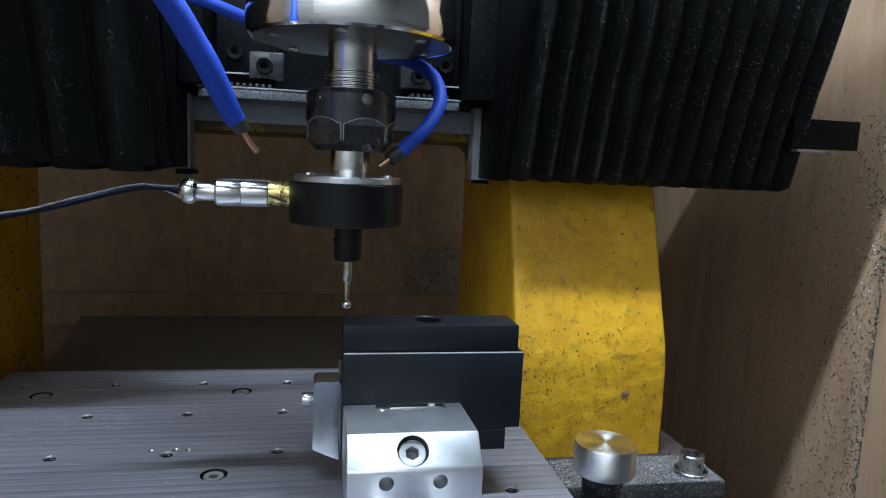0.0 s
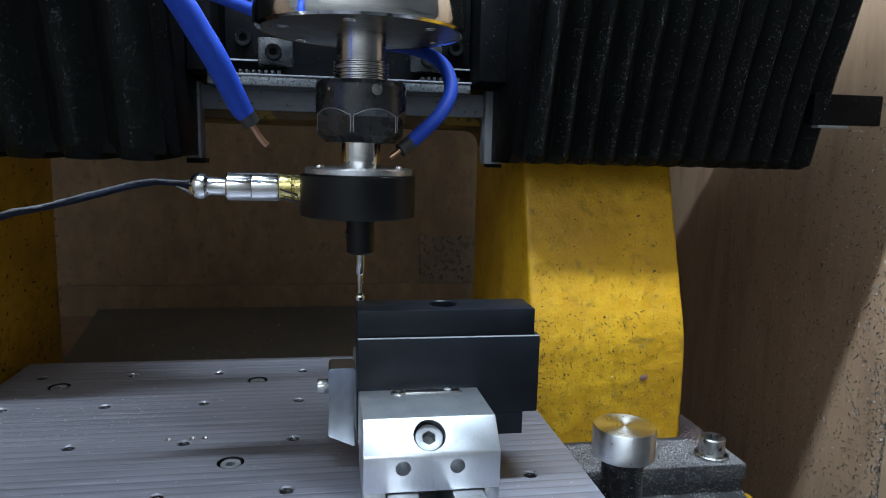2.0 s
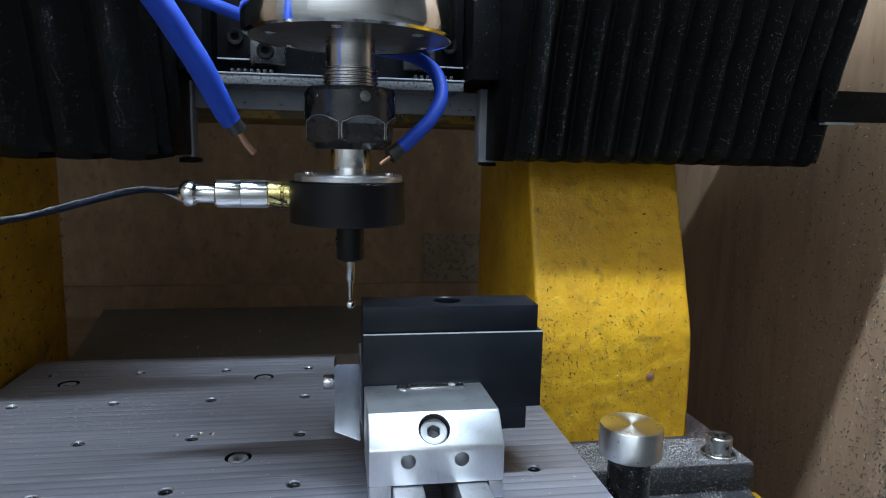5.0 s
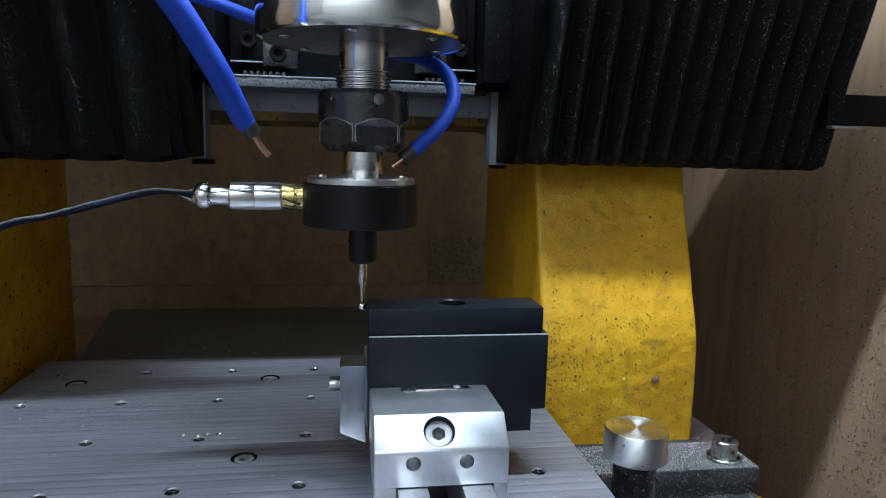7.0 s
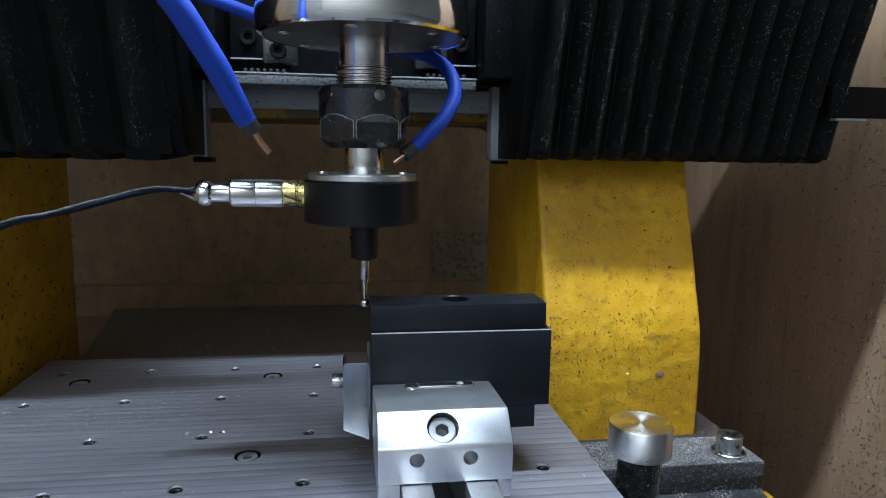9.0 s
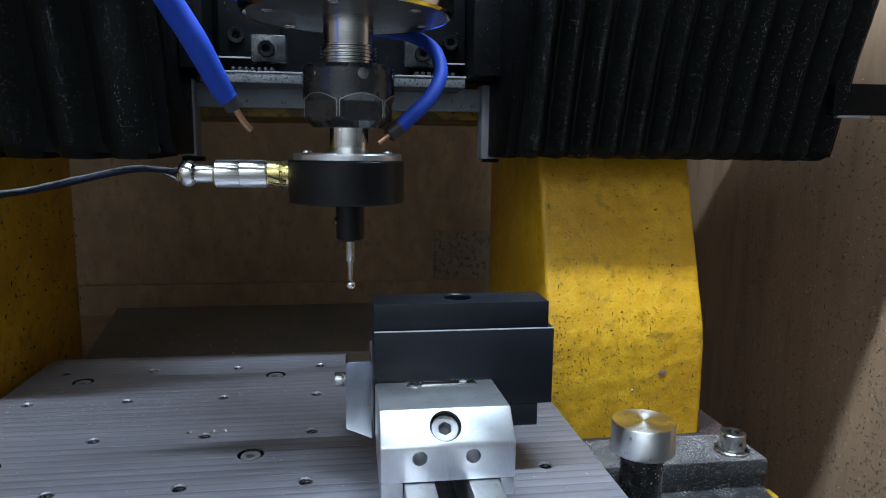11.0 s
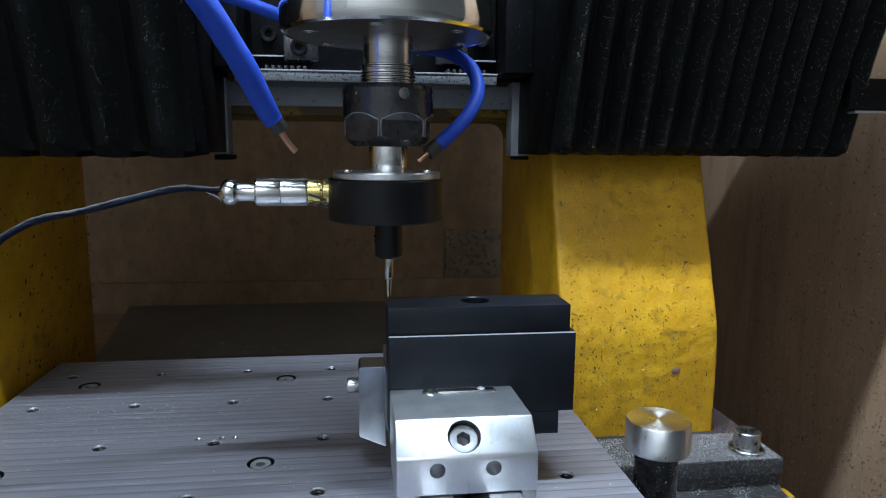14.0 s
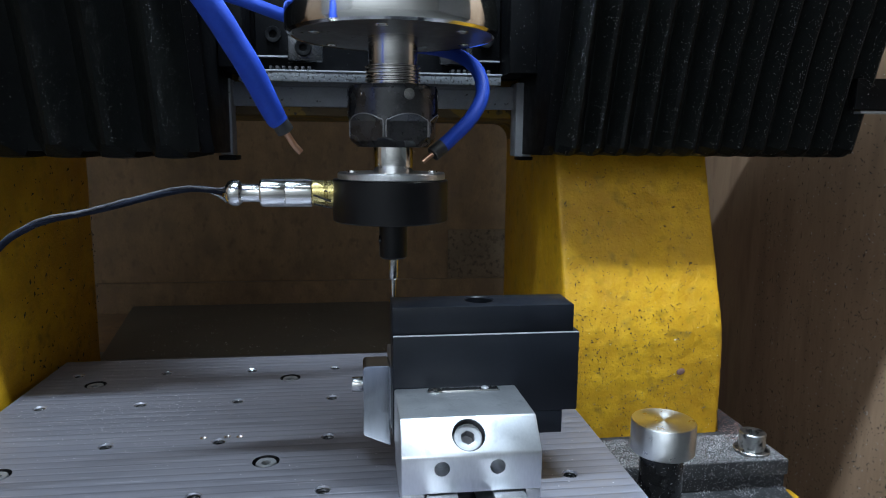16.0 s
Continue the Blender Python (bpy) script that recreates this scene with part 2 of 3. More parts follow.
def smooth_path(points, n=6):
    """Catmull-Rom through the points."""
    p = [Vector(q) for q in points]
    p = [p[0] * 2 - p[1]] + p + [p[-1] * 2 - p[-2]]
    out = []
    for a, b, c, d in zip(p, p[1:], p[2:], p[3:]):
        for k in range(n):
            t = k / n
            out.append(0.5 * ((2 * b) + (c - a) * t + (2 * a - 5 * b + 4 * c - d) * t * t + (3 * b - a - 3 * c + d) * t ** 3))
    return out + [p[-2]]


def tube(points, r, seg=16, bm=None, smooth=6):
    b = bmesh.new()
    pts = smooth_path(points, smooth) if smooth else [Vector(q) for q in points]
    rings, side = [], None
    for k, p in enumerate(pts):
        d = (pts[min(k + 1, len(pts) - 1)] - pts[max(k - 1, 0)]).normalized()
        side = (side - d * side.dot(d)).normalized() if side else d.orthogonal().normalized()
        up = d.cross(side)
        q = r(k / (len(pts) - 1)) if callable(r) else r
        rings.append([b.verts.new(p + side * q * math.cos(2 * math.pi * j / seg) + up * q * math.sin(2 * math.pi * j / seg)) for j in range(seg)])
    for p, q in zip(rings, rings[1:]):
        for j in range(seg):
            b.faces.new((p[j], p[(j + 1) % seg], q[(j + 1) % seg], q[j]))
    b.faces.new(rings[0])
    b.faces.new(rings[-1])
    return join(bm, b)


def cut(bm, cutter):
    """bm less cutter, both closed."""
    obs = []
    for b in (bm, cutter):
        bmesh.ops.recalc_face_normals(b, faces=b.faces)
        me = bpy.data.meshes.new("cut")
        b.to_mesh(me)
        b.free()
        obs.append(new("cut", me))
    mod = obs[0].modifiers.new("cut", "BOOLEAN")
    mod.operation, mod.object, mod.solver = "DIFFERENCE", obs[1], "EXACT"
    bpy.context.view_layer.update()
    me = bpy.data.meshes.new_from_object(obs[0].evaluated_get(bpy.context.evaluated_depsgraph_get()))
    out = bmesh.new()
    out.from_mesh(me)
    for o in obs:
        d = o.data
        bpy.data.objects.remove(o)
        bpy.data.meshes.remove(d)
    bpy.data.meshes.remove(me)
    return out


def socket_screw(parent, place, axis, r, h, label="socket head cap screw", name="screw", material=None):
    """A cap screw head with its hexagonal socket."""
    hexa = lambda q, a, z: q if q > 0.65 * r else q * 0.9 / math.cos((a + math.pi / 6) % (math.pi / 3) - math.pi / 6)
    head = lathe([(r * 0.96, 0), (r, 0.2), (r, h - 0.5), (r * 0.93, h), (r * 0.72, h), (r * 0.5, h - 0.3), (r * 0.48, h * 0.35), (0.05, h * 0.3)], place, axis, 30, hexa)
    return part(name, head, material or (M_BLACK if "black" in label else M_STEEL), parent, label)


# ---------------------------------------------------------------- the room and the enclosure
def shell(name, x0, x1, y0, y1, z0, z1, material, label):
    return solid(name, box(x0, x1, y0, y1, z0, z1, 0), material, label, "wall" if "wall" in name else name, "structure")


shell("floor", -2500, 2500, -2600, 1400, -290, -240.5, M_FLOOR, "grey concrete workshop floor")
shell("ceiling", -2500, 2500, -2600, 1400, 1900, 1950, M_WALL, "plain pale workshop ceiling")
# unseen wall, kept paler than the others to bounce the fill lamp
shell("wall_south", -2500, 2500, -2650, -2600, -290, 1950, M_BOUNCE, "plain pale workshop wall")
shell("wall_north", -2500, 2500, 1400, 1450, -290, 1950, M_WALL, "plain pale workshop wall")
shell("wall_east", 2500, 2550, -2600, 1400, -290, 1950, M_WALL, "plain pale workshop wall")
shell("wall_west", -2550, -2500, -2600, 1400, -290, 1950, M_WALL, "plain pale workshop wall")
shell("enclosure_wall_back", -470, 330, 460, 472, -240, 520, M_BOARD, "brown wooden board behind the milling machine, dusty")
shell("enclosure_wall_right", 290, 302, -60, 458, -240, 520, M_SIDE, "brown plywood side board sprinkled with metal swarf")
shell("enclosure_wall_left", -482, -470, -120, 472, -240, 520, M_SIDE, "brown plywood side board of the enclosure")
shell("enclosure_floor", -470, 290, -125, 460, -240, -222, M_SIDE, "brown board floor under the milling machine")
# thin added panel stands in for a greyish, soft-edged patch on the board
shell("enclosure_patch", 83, 230, 456, 459.5, -16.8, 36, M_DIRTY, "dirty grey patch on the back board, made as a thin panel")
shell("enclosure_ledge", -469, 240, 452, 459, -60, -17, M_BOARD, "brown wooden strip along the foot of the back board")
shell("enclosure_rear_floor", -469, 172, 216, 451.8, -60, -48, M_BOARD, "brown wooden floor board behind the machine")
cover = thing("way_cover", (-15, 330, -48), "flat black way cover dusted with swarf behind the table", "way cover")
b = bmesh.new()
for z in (-47.9, -40.0):
    b.faces.new([b.verts.new((x, y, z)) for x, y in ((-206, 222), (170, 222), (170, 450), (-246, 450))])
low, high = list(b.faces)
for k in range(4):
    b.faces.new((low.verts[k], low.verts[(k + 1) % 4], high.verts[(k + 1) % 4], high.verts[k]))
bmesh.ops.bevel(b, geom=b.edges[:], offset=1.2, segments=2, affect="EDGES")
part("sheet", b, M_MAT, cover)
part("hem", box(-206, 170.5, 214, 221.8, -47.9, -38.8, 1.2), M_MAT, cover)

# ---------------------------------------------------------------- the machine's frame
base = thing("cast_bed", (0, 100, -222), "dark cast machine base strewn with shiny swarf", "machine base")
part("lower_bed", box(-330, 184, -120, 300, -222, -42, 2), M_CAST, base)
part("bed_step", box(184.2, 198, -120, 30, -222, -42, 1.5), M_CAST, base)
part("paint_patch", box(194.6, 198.4, 21, 30.4, -50, -41.7, 1.2), M_YELLOW, base, "chipped yellow paint on the bed's corner")
part("web", box(-330, 190.2, 24, 212, -42, -30, 0), M_CAST, base)
part("swarf_bank", prism([(2, -42), (12, -39.4), (24, -36.6), (24, -42)], 92, 190), M_CAST, base, "bank of packed swarf at the slab's foot")
part("top_slab", box(-330, 191, 22, 214, -30, -22, 1.0), M_CAST, base)

PROFILE = [(55, -26), (55.4, 10), (56, 27), (57, 33), (59, 40), (62.5, 50), (66, 60), (71, 75), (76, 90), (81, 105.5), (86, 121), (92, 142), (98, 175), (204, 175), (204, -26)]


def casting(profile, x0, x1, seed, fine=1.7):
    """A rough cast (y, z) outline drawn out along x, with rounded rims, lumps and small pits."""
    rng = random.Random(seed)
    ring = []
    for k, (p, q) in enumerate(zip(profile, profile[1:] + profile[:1])):
        a, c = Vector(p), Vector(q)
        n = max(1, round((c - a).length / (fine if k < len(profile) - 4 else 12)))
        ring += [a + (c - a) * (i / n) for i in range(n)]
    n = len(ring)
    outward = []
    for k in range(n):
        d = (ring[(k + 1) % n] - ring[k - 1]).normalized()
        outward.append(Vector((-d.y, d.x)))
    count = round((x1 - x0) / fine)
    stations = [(x0, 2.0), (x0 + 0.5, 0.8), (x0 + 1.2, 0.25)] + [(x0 + 2 + (x1 - x0 - 4) * i / count, 0.0) for i in range(count + 1)] + [(x1 - 1.2, 0.25), (x1 - 0.5, 0.8), (x1, 2.0)]
    pits = [(rng.uniform(x0, x1), rng.uniform(-15, 120), rng.uniform(0.9, 2.6), rng.uniform(0.25, 0.8)) for _ in range(130)]
    b = bmesh.new()
    rows = []
    for x, inset in stations:
        row = []
        for p, o in zip(ring, outward):
            at = Vector((x, p.x, p.y))
            h = 0.5 * noise.noise(at * 0.045) + 0.3 * noise.noise(at * 0.16) + 0.16 * noise.noise(at * 0.45)
            if p.x < 100:
                for px, pz, r, deep in pits:
                    if abs(p.y - pz) < r and abs(x - px) < r:
                        h -= deep * max(0.0, 1 - math.hypot(x - px, p.y - pz) / r)
            q = p + o * (h - inset)
            row.append(b.verts.new((x, q.x, q.y)))
        rows.append(row)
    for p, q in zip(rows, rows[1:]):
        for k in range(n):
            b.faces.new((p[k], p[(k + 1) % n], q[(k + 1) % n], q[k]))
    b.faces.new(rows[0])
    b.faces.new(rows[-1])
    return b


gantry = thing("gantry", (-49, 130, -22), "yellow painted cast portal of the milling machine, scratched and chipped", "machine frame")
column = part("column", casting(PROFILE, 89, 173, 31), M_YELLOW, gantry, sharp=60)
part("paint_chip", lathe([(0.05, -0.2), (1.7, -0.2), (2.0, 0.25), (1.2, 0.5), (0.05, 0.5)], (150.0, 55.3, 12.0), "-y", 14, lambda r, a, h: r * (1 + 0.18 * math.sin(2 * a + 1))), M_RUST, column, "small rusty chip in the paint")
part("column", casting(PROFILE, -270, -187, 32, 4.0), M_YELLOW, gantry, sharp=60)
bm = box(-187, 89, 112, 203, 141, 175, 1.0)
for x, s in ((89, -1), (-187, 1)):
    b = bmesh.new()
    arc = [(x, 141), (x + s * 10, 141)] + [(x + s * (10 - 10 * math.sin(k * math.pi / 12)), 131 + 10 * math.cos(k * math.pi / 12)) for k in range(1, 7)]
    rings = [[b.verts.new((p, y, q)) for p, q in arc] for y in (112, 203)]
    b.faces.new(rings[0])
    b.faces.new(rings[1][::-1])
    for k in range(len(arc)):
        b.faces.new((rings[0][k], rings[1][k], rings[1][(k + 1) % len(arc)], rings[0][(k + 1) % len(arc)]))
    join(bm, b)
part("beam", bm, M_DARK_YELLOW, gantry, "darker yellow underside of the beam, spotted with dirt")
part("upper_beam", box(-300, 150, 112, 190, 175.2, 340, 1.5), M_BLACK, gantry, "black gantry beam")
# unseen block, added to cast the diagonal shadow on the side board
part("shade_block", prism([(112, 127), (211, 127), (165, 178), (140, 236), (112, 240)], 150.4, 235.5, 0.6), M_BLACK, gantry, "black block behind the right bellows, unseen, added to shade the side board")

bolt = thing("base_bolt", (178, 33, -22), "oily socket head bolt with washer in the base", "bolt")
part("washer", lathe([(4, 0), (8.2, 0), (8.4, 0.3), (8.4, 1.2), (8.0, 1.5), (4, 1.5)], (178, 33, -22)), M_OILY, bolt)
socket_screw(bolt, (178, 33, -20.5), "z", 6.2, 8.5, material=M_OILY)

pad = thing("round_pad", (105, -20, -42), "turned aluminium pad on a dark round stem", "pad")
part("stem", lathe([(8.1, -42), (8.4, -41), (8.4, 8)], (105, -20, 0)), M_BLACKED, pad)
part("head", lathe([(8, 7.2), (11.8, 7.2), (12.3, 7.6), (12.4, 8.2), (12.4, 19.1), (12.1, 19.6), (0.05, 19.6)], (105, -20, 0), seg=64), M_TURNED, pad)

# ---------------------------------------------------------------- bellows
LEAN_PATH = [(111.4, 124.5), (62, 123.4), (57.5, 123.4), (55.8, 127), (43.7, 170.7), (37, 189.2), (28.3, 214), (18, 243), (60, 247), (111.4, 247)]


def pleat_mesh(width, ridge, low_ridge, tabs):
    """One fold, from 0 to width, ridge toward the viewer; valley on both sides, real thickness."""
    b = bmesh.new()
    n = len(LEAN_PATH)
    rows = []
    for k, (y, z) in enumerate(LEAN_PATH):
        ya, za = LEAN_PATH[max(k - 1, 0)]
        yb, zb = LEAN_PATH[min(k + 1, n - 1)]
        d = Vector((0, yb - ya, zb - za)).normalized()
        out = Vector((0, -d.z, d.y))
        if k >= n - 3:
            out = Vector((0, -0.5, 0.85))
        wave = 0.35 * math.sin(k * 1.7)
        low = low_ridge if k < 3 else 1.0
        c = Vector((0, y, z))
        q = [(0, 0), (width * 0.12, 0.7), (width * 0.48 + wave, ridge), (width * 0.6 + wave, ridge + 0.5), (width * 0.7 + wave, ridge - 0.4), (width * 0.95, 0.6), (width, 0)]
        if tabs and k < 3:
            low = 1.0
            q = [(0, 1.5), (width * 0.19, 1.6), (width * 0.22, 4.3), (width * 0.5, 4.6), (width * 0.78, 4.3), (width * 0.81, 1.6), (width, 1.5)]
        rows.append([c + Vector((x, 0, 0)) + out * h * low for x, h in q] + [c + Vector((x, 0, 0)) + out * (h * low - 0.9) for x, h in q[::-1]])
    vs = [[b.verts.new(p) for p in r] for r in rows]
    m = len(vs[0])
    for p, q in zip(vs, vs[1:]):
        for j in range(m):
            b.faces.new((p[j], p[(j + 1) % m], q[(j + 1) % m], q[j]))
    b.faces.new(vs[0])
    b.faces.new(vs[-1])
    return b


PLEATS = {"right": 13, "left": 11}
SPANS = {"right": (80.0, 233.0), "left": (-83.5, -331.0)}
PLEAT_PARTS = []
for side in ("right", "left"):
    inner, outer = SPANS[side]
    at = Vector((outer, 60, 121))
    bel = thing("bellows", at, "black pleated rubber bellows with swarf in its folds, " + ("pushed together" if side == "right" else "drawn out"), "bellows", "bellows on both sides of the spindle")
    count = PLEATS[side]
    pitch = abs(outer - inner) / count
    b = pleat_mesh(pitch + 1.6, *((6.5, 0.3, False) if side == "right" else (7.5, 0.55, True)))
    if side == "left":
        bmesh.ops.scale(b, vec=(-1, 1, 1), verts=b.verts)
    me = finish("pleat", b, M_BELLOWS, Vector((0, 60, 121)), 25)
    for k in range(count):
        ob = new("pleat", me)
        ob.parent = bel
        x = inner + (outer - inner) * k / count
        PLEAT_PARTS.append((ob, x - outer, 1 - k / count))
    s = 1 if side == "right" else -1
    part("end_plate", prism([(y + 1, z) for y, z in LEAN_PATH], *sorted((outer + s * 0.5, outer + s * 3))), M_BLACK, bel, "black end plate")

arm = thing("stop_arm", (245, 44, 151), "flat black bracket at the end of the gantry", "bracket")
part("plate", box(222, 260, 41, 46, 144.2, 159, 0.6), M_BLACK, arm)
part("edge_strip", box(226, 243, 42, 47, 142.6, 144.0, 0.2), M_GREY, arm, "bare metal strip")

# ---------------------------------------------------------------- carriage on the gantry
carriage = thing("carriage", (0, 109, 120), "black machine carriage with a grey metal bracket under it", "carriage")
br = part("bracket", box(-80, 79, 106, 111.5, 145.5, 157.5, 0.5), M_GREY, carriage, "dusty grey metal bracket")
part("bracket_leg", box(-82.6, -76.6, 99, 111.7, 120.2, 158.5, 0.5), M_GREY, br)
part("bracket_leg", box(70.6, 79.4, 99, 111.7, 120.4, 159.2, 0.5), M_GREY, br)
strip = part("cover_strip", box(-69, 57.5, 77, 105.8, 155.4, 160.0, 0.3), M_STRIP, carriage, "dusty grey metal strip")
part("strip_edge", box(-69.5, 58, 76.6, 105.8, 160.1, 160.9, 0.1), M_GREY, strip, "bright bare edge")
part("back_plate", box(-76, 72, 100, 111, 160.9, 250, 0.8), M_BLACK, carriage)
for x0, x1 in ((-84, -77.8), (74.6, 80.6)):
    part("bellows_flange", prism([(112, 121.5), (62, 121.5), (57, 126), (41, 170.7), (15, 245), (112, 245)], x0, x1, 0.4), M_BLACK, carriage, "black flange at the bellows' end")
part("foot", box(-83.5, -75, 97, 113, 117.6, 120.0, 0.4), M_BLACK, carriage)
part("foot", box(73.5, 80.5, 99, 113, 118.4, 120.3, 0.4), M_BLACK, carriage)
part("side_plate", box(60.5, 74.5, 72, 99.8, 161, 250, 0.6), M_BLACK, carriage)
part("side_plate", box(-77, -66, 72, 99.8, 161, 250, 0.6), M_BLACK, carriage)
for x0, x1, z0, z1 in ((-63, -33, 168.4, 215), (30, 60, 168.4, 215)):
    pl = part("guide_plate", box(x0, x1, 93, 99.6, z0, z1, 0.8), M_BLACK, carriage)
    # lighter grey strip along the plate's lower edge
    part("rim", box(x0, x1, 92.2, 92.9, z0, z0 + 0.8, 0.1), M_GREY, pl, "lighter grey lower edge")
for x0, x1 in ((-46.5, -30), (28, 44)):
    part("slide_block", box(x0, x1, 84, 92, 166, 179, 0.8), M_BLACKED, carriage, "dark steel slide block")
for x, z in ((-54, 179), (52, 179), (-39, 172), (37, 172)):
    socket_screw(carriage, (x, 92.5 if abs(x) > 50 else 84.2, z), "-y", 4.0, 3.0, "black socket head screw")
for x in range(-55, -36, 3):
    part("rack_tooth", box(x, x + 1.5, 80, 90, 161, 163, 0.1), M_BLACKED, carriage)
for x in range(33, 52, 3):
    part("rack_tooth", box(x, x + 1.5, 80, 90, 161, 163, 0.1), M_BLACKED, carriage)

# ---------------------------------------------------------------- spindle
spindle = thing("spindle", (0, 0, 133), "polished steel milling spindle with a blackened collet nut", "spindle")
body = lathe([(36.6, 172.2), (37.4, 171.8), (38.6, 172.6), (39.2, 174.0), (39.2, 184), (39.0, 184.4), (39.0, 260), (10, 260)], seg=96)
body = part("body", body, M_CHROME, spindle)
part("end_face", lathe([(9.0, 172.0), (36.4, 172.0), (36.6, 172.3), (36.6, 175)], seg=72, caps=False), M_FACE, spindle, "dull grey end face")
for k in range(6):
    a = radians(20 + 60 * k)
    part("face_screw", lathe([(2.3, 171.6), (2.2, 171.3), (1.2, 171.3), (1.1, 172.2), (0.05, 172.2)], (30 * math.cos(a), 30 * math.sin(a), 0), seg=16), M_STEEL, body)
part("shaft", lathe([(9.2, 173), (9.2, 163.6), (9.0, 163.0), (9.0, 154)], seg=48), M_STEEL, spindle, "ground steel shaft")
thread = []
for k in range(6):
    z = 161.8 - 1.25 * k
    thread += [(9.6, z), (10.4, z - 0.35), (10.4, z - 0.6), (9.6, z - 1.0)]
part("thread", lathe(thread, seg=48), M_STEEL, spindle)


def nut_radius(r, a, h):
    flat = 15.0 + max(0.0, h - 142.6) * 0.75
    c = (a - radians(-73)) % (math.pi / 3)
    c = min(c, math.pi / 3 - c)
    return min(r, flat / math.cos(c)) if r > 12 else r


nut = part("collet_nut", lathe([(8.2, 133.6), (9, 133.2), (13.2, 133.3), (15.8, 135.6), (16.8, 136.6), (17.0, 139), (17.0, 142), (17, 142.6), (17, 143.2), (17, 143.8), (17, 144.4), (17, 145), (17, 146), (17.0, 154), (16.4, 155.4), (15.4, 155.8), (9.5, 155.8)], place=(0, 0, -1.4), seg=120, radius=nut_radius), M_BLACKED, spindle, "blackened steel collet nut", 10)
# thin grey wires draw the highlights along the nut's worn edges
for deg in (-73, -133, -13):
    path = [(28.1, 137.0), (28.1, 142.6)] + [(math.degrees(math.acos(min(1, (15 + 0.75 * h) / 17))), 142.6 + h) for h in (0.6, 1.2, 1.8, 2.3, 2.6)]
    path = path + [(-c, h) for c, h in path[::-1]]
    worn = tube([(17.0 * math.cos(radians(deg + c)), 17.0 * math.sin(radians(deg + c)), h - 1.4) for c, h in path], 0.2, 6, smooth=2)
    part("worn_edge_glint", worn, M_DULL, nut, "worn edge of the nut, its highlight drawn as a thin grey wire")
for deg, size in ((-73, 1.15), (-135, 0.35), (-13, 1.15)):
    a = radians(deg)
    part("balance_hole", lathe([(0.05, 0.25), (1.2 * size, 0.2), (1.75 * size, 0.1), (1.9 * size, -0.6)], (16.9 * math.cos(a), 16.9 * math.sin(a), 150.6), pose(0, 0, 0, 0, 90, deg), 20), M_STEEL, nut, "bare drilled dimple")

# ---------------------------------------------------------------- touch probe with plug and cable
probe = thing("touch_probe", (0, 0, 70), "black touch probe with a steel stylus and a plugged-in cable", "touch probe")
part("shank", lathe([(7.4, 120.8), (7.5, 121.2), (7.5, 133.8), (7.0, 134)], seg=48), M_NICKEL, probe, "bright round shank")
ring = part("cap", lathe([(20.0, 119.9), (20.4, 120.1), (20.4, 121.9), (20.0, 122.5), (7, 122.5)], (-0.6, 0, 0), seg=64), M_ALU, probe, "aluminium top cap")
for deg in (210, 330, 90):
    a = radians(deg)
    socket_screw(ring, (-0.6 + 17 * math.cos(a), 17 * math.sin(a), 122.4), "z", 1.8, 1.0, "small steel screw")
part("housing", lathe([(5, 104.0), (21.3, 104.0), (21.9, 104.5), (21.9, 119.4), (21.5, 119.9), (5, 119.9)], (-1.0, 0, 0), seg=80), M_ANODISED, probe)
hold = part("stylus_holder", lathe([(4.6, 89.3), (5.3, 90.0), (5.4, 91), (5.4, 104.2)], seg=40), M_ANODISED, probe)
part("grub_screw", lathe([(1.5, 0), (1.5, 0.6), (0.8, 0.6), (0.7, 0.1), (0.05, 0.1)], (-5.0, -1.5, 97), "-x", 16), M_BLACKED, hold)
part("stylus", lathe([(1.75, 89.6), (1.75, 81.6), (1.5, 81.2), (1.25, 80.9), (0.75, 74.0), (0.7, 72)], seg=24), M_STEEL, probe, "tapered steel stylus")
bm = bmesh.new()
bmesh.ops.create_uvsphere(bm, u_segments=24, v_segments=16, radius=1.85)
bmesh.ops.translate(bm, verts=bm.verts, vec=(0.1, 0, 71.9))
part("tip_ball", bm, M_CHROME, probe, "bright ball tip")
plug = part("plug", lathe([(4.4, 30.4), (5.2, 30.6), (5.35, 31.2), (5.35, 40), (5.2, 40.2), (5.35, 40.5), (5.35, 48.8), (4.9, 49.5), (3.6, 49.6), (3.5, 50.2), (3.5, 55.8), (3.7, 56.2), (4.6, 57.0), (5.0, 58.4), (4.9, 59.8), (4.2, 61.2), (2.8, 62.2), (1.2, 63.2)], (0, 0, 114.6), "-x", 48), M_NICKEL, probe, "nickel plated plug")
part("plug_collar", lathe([(4.7, 22.2), (4.9, 22.5), (4.9, 24.6), (4.4, 24.9), (4.4, 25.5), (4.9, 25.8), (4.9, 30.2), (4.7, 30.5)], (0, 0, 114.6), "-x", 40), M_BRASS, plug, "gold coloured collar")
for k in range(4):
    a = radians(-90 + 40 * (k - 1.5))
    part("collar_slot", tube([(-23.2 - 0.2 * k, 4.95 * math.sin(a), 114.6 + 4.95 * math.cos(a) - 1.2), (-29.8, 4.95 * math.sin(a + 0.5), 114.6 + 4.95 * math.cos(a + 0.5) - 1.2)], 0.35, 8, smooth=0), M_BLACKED, plug)
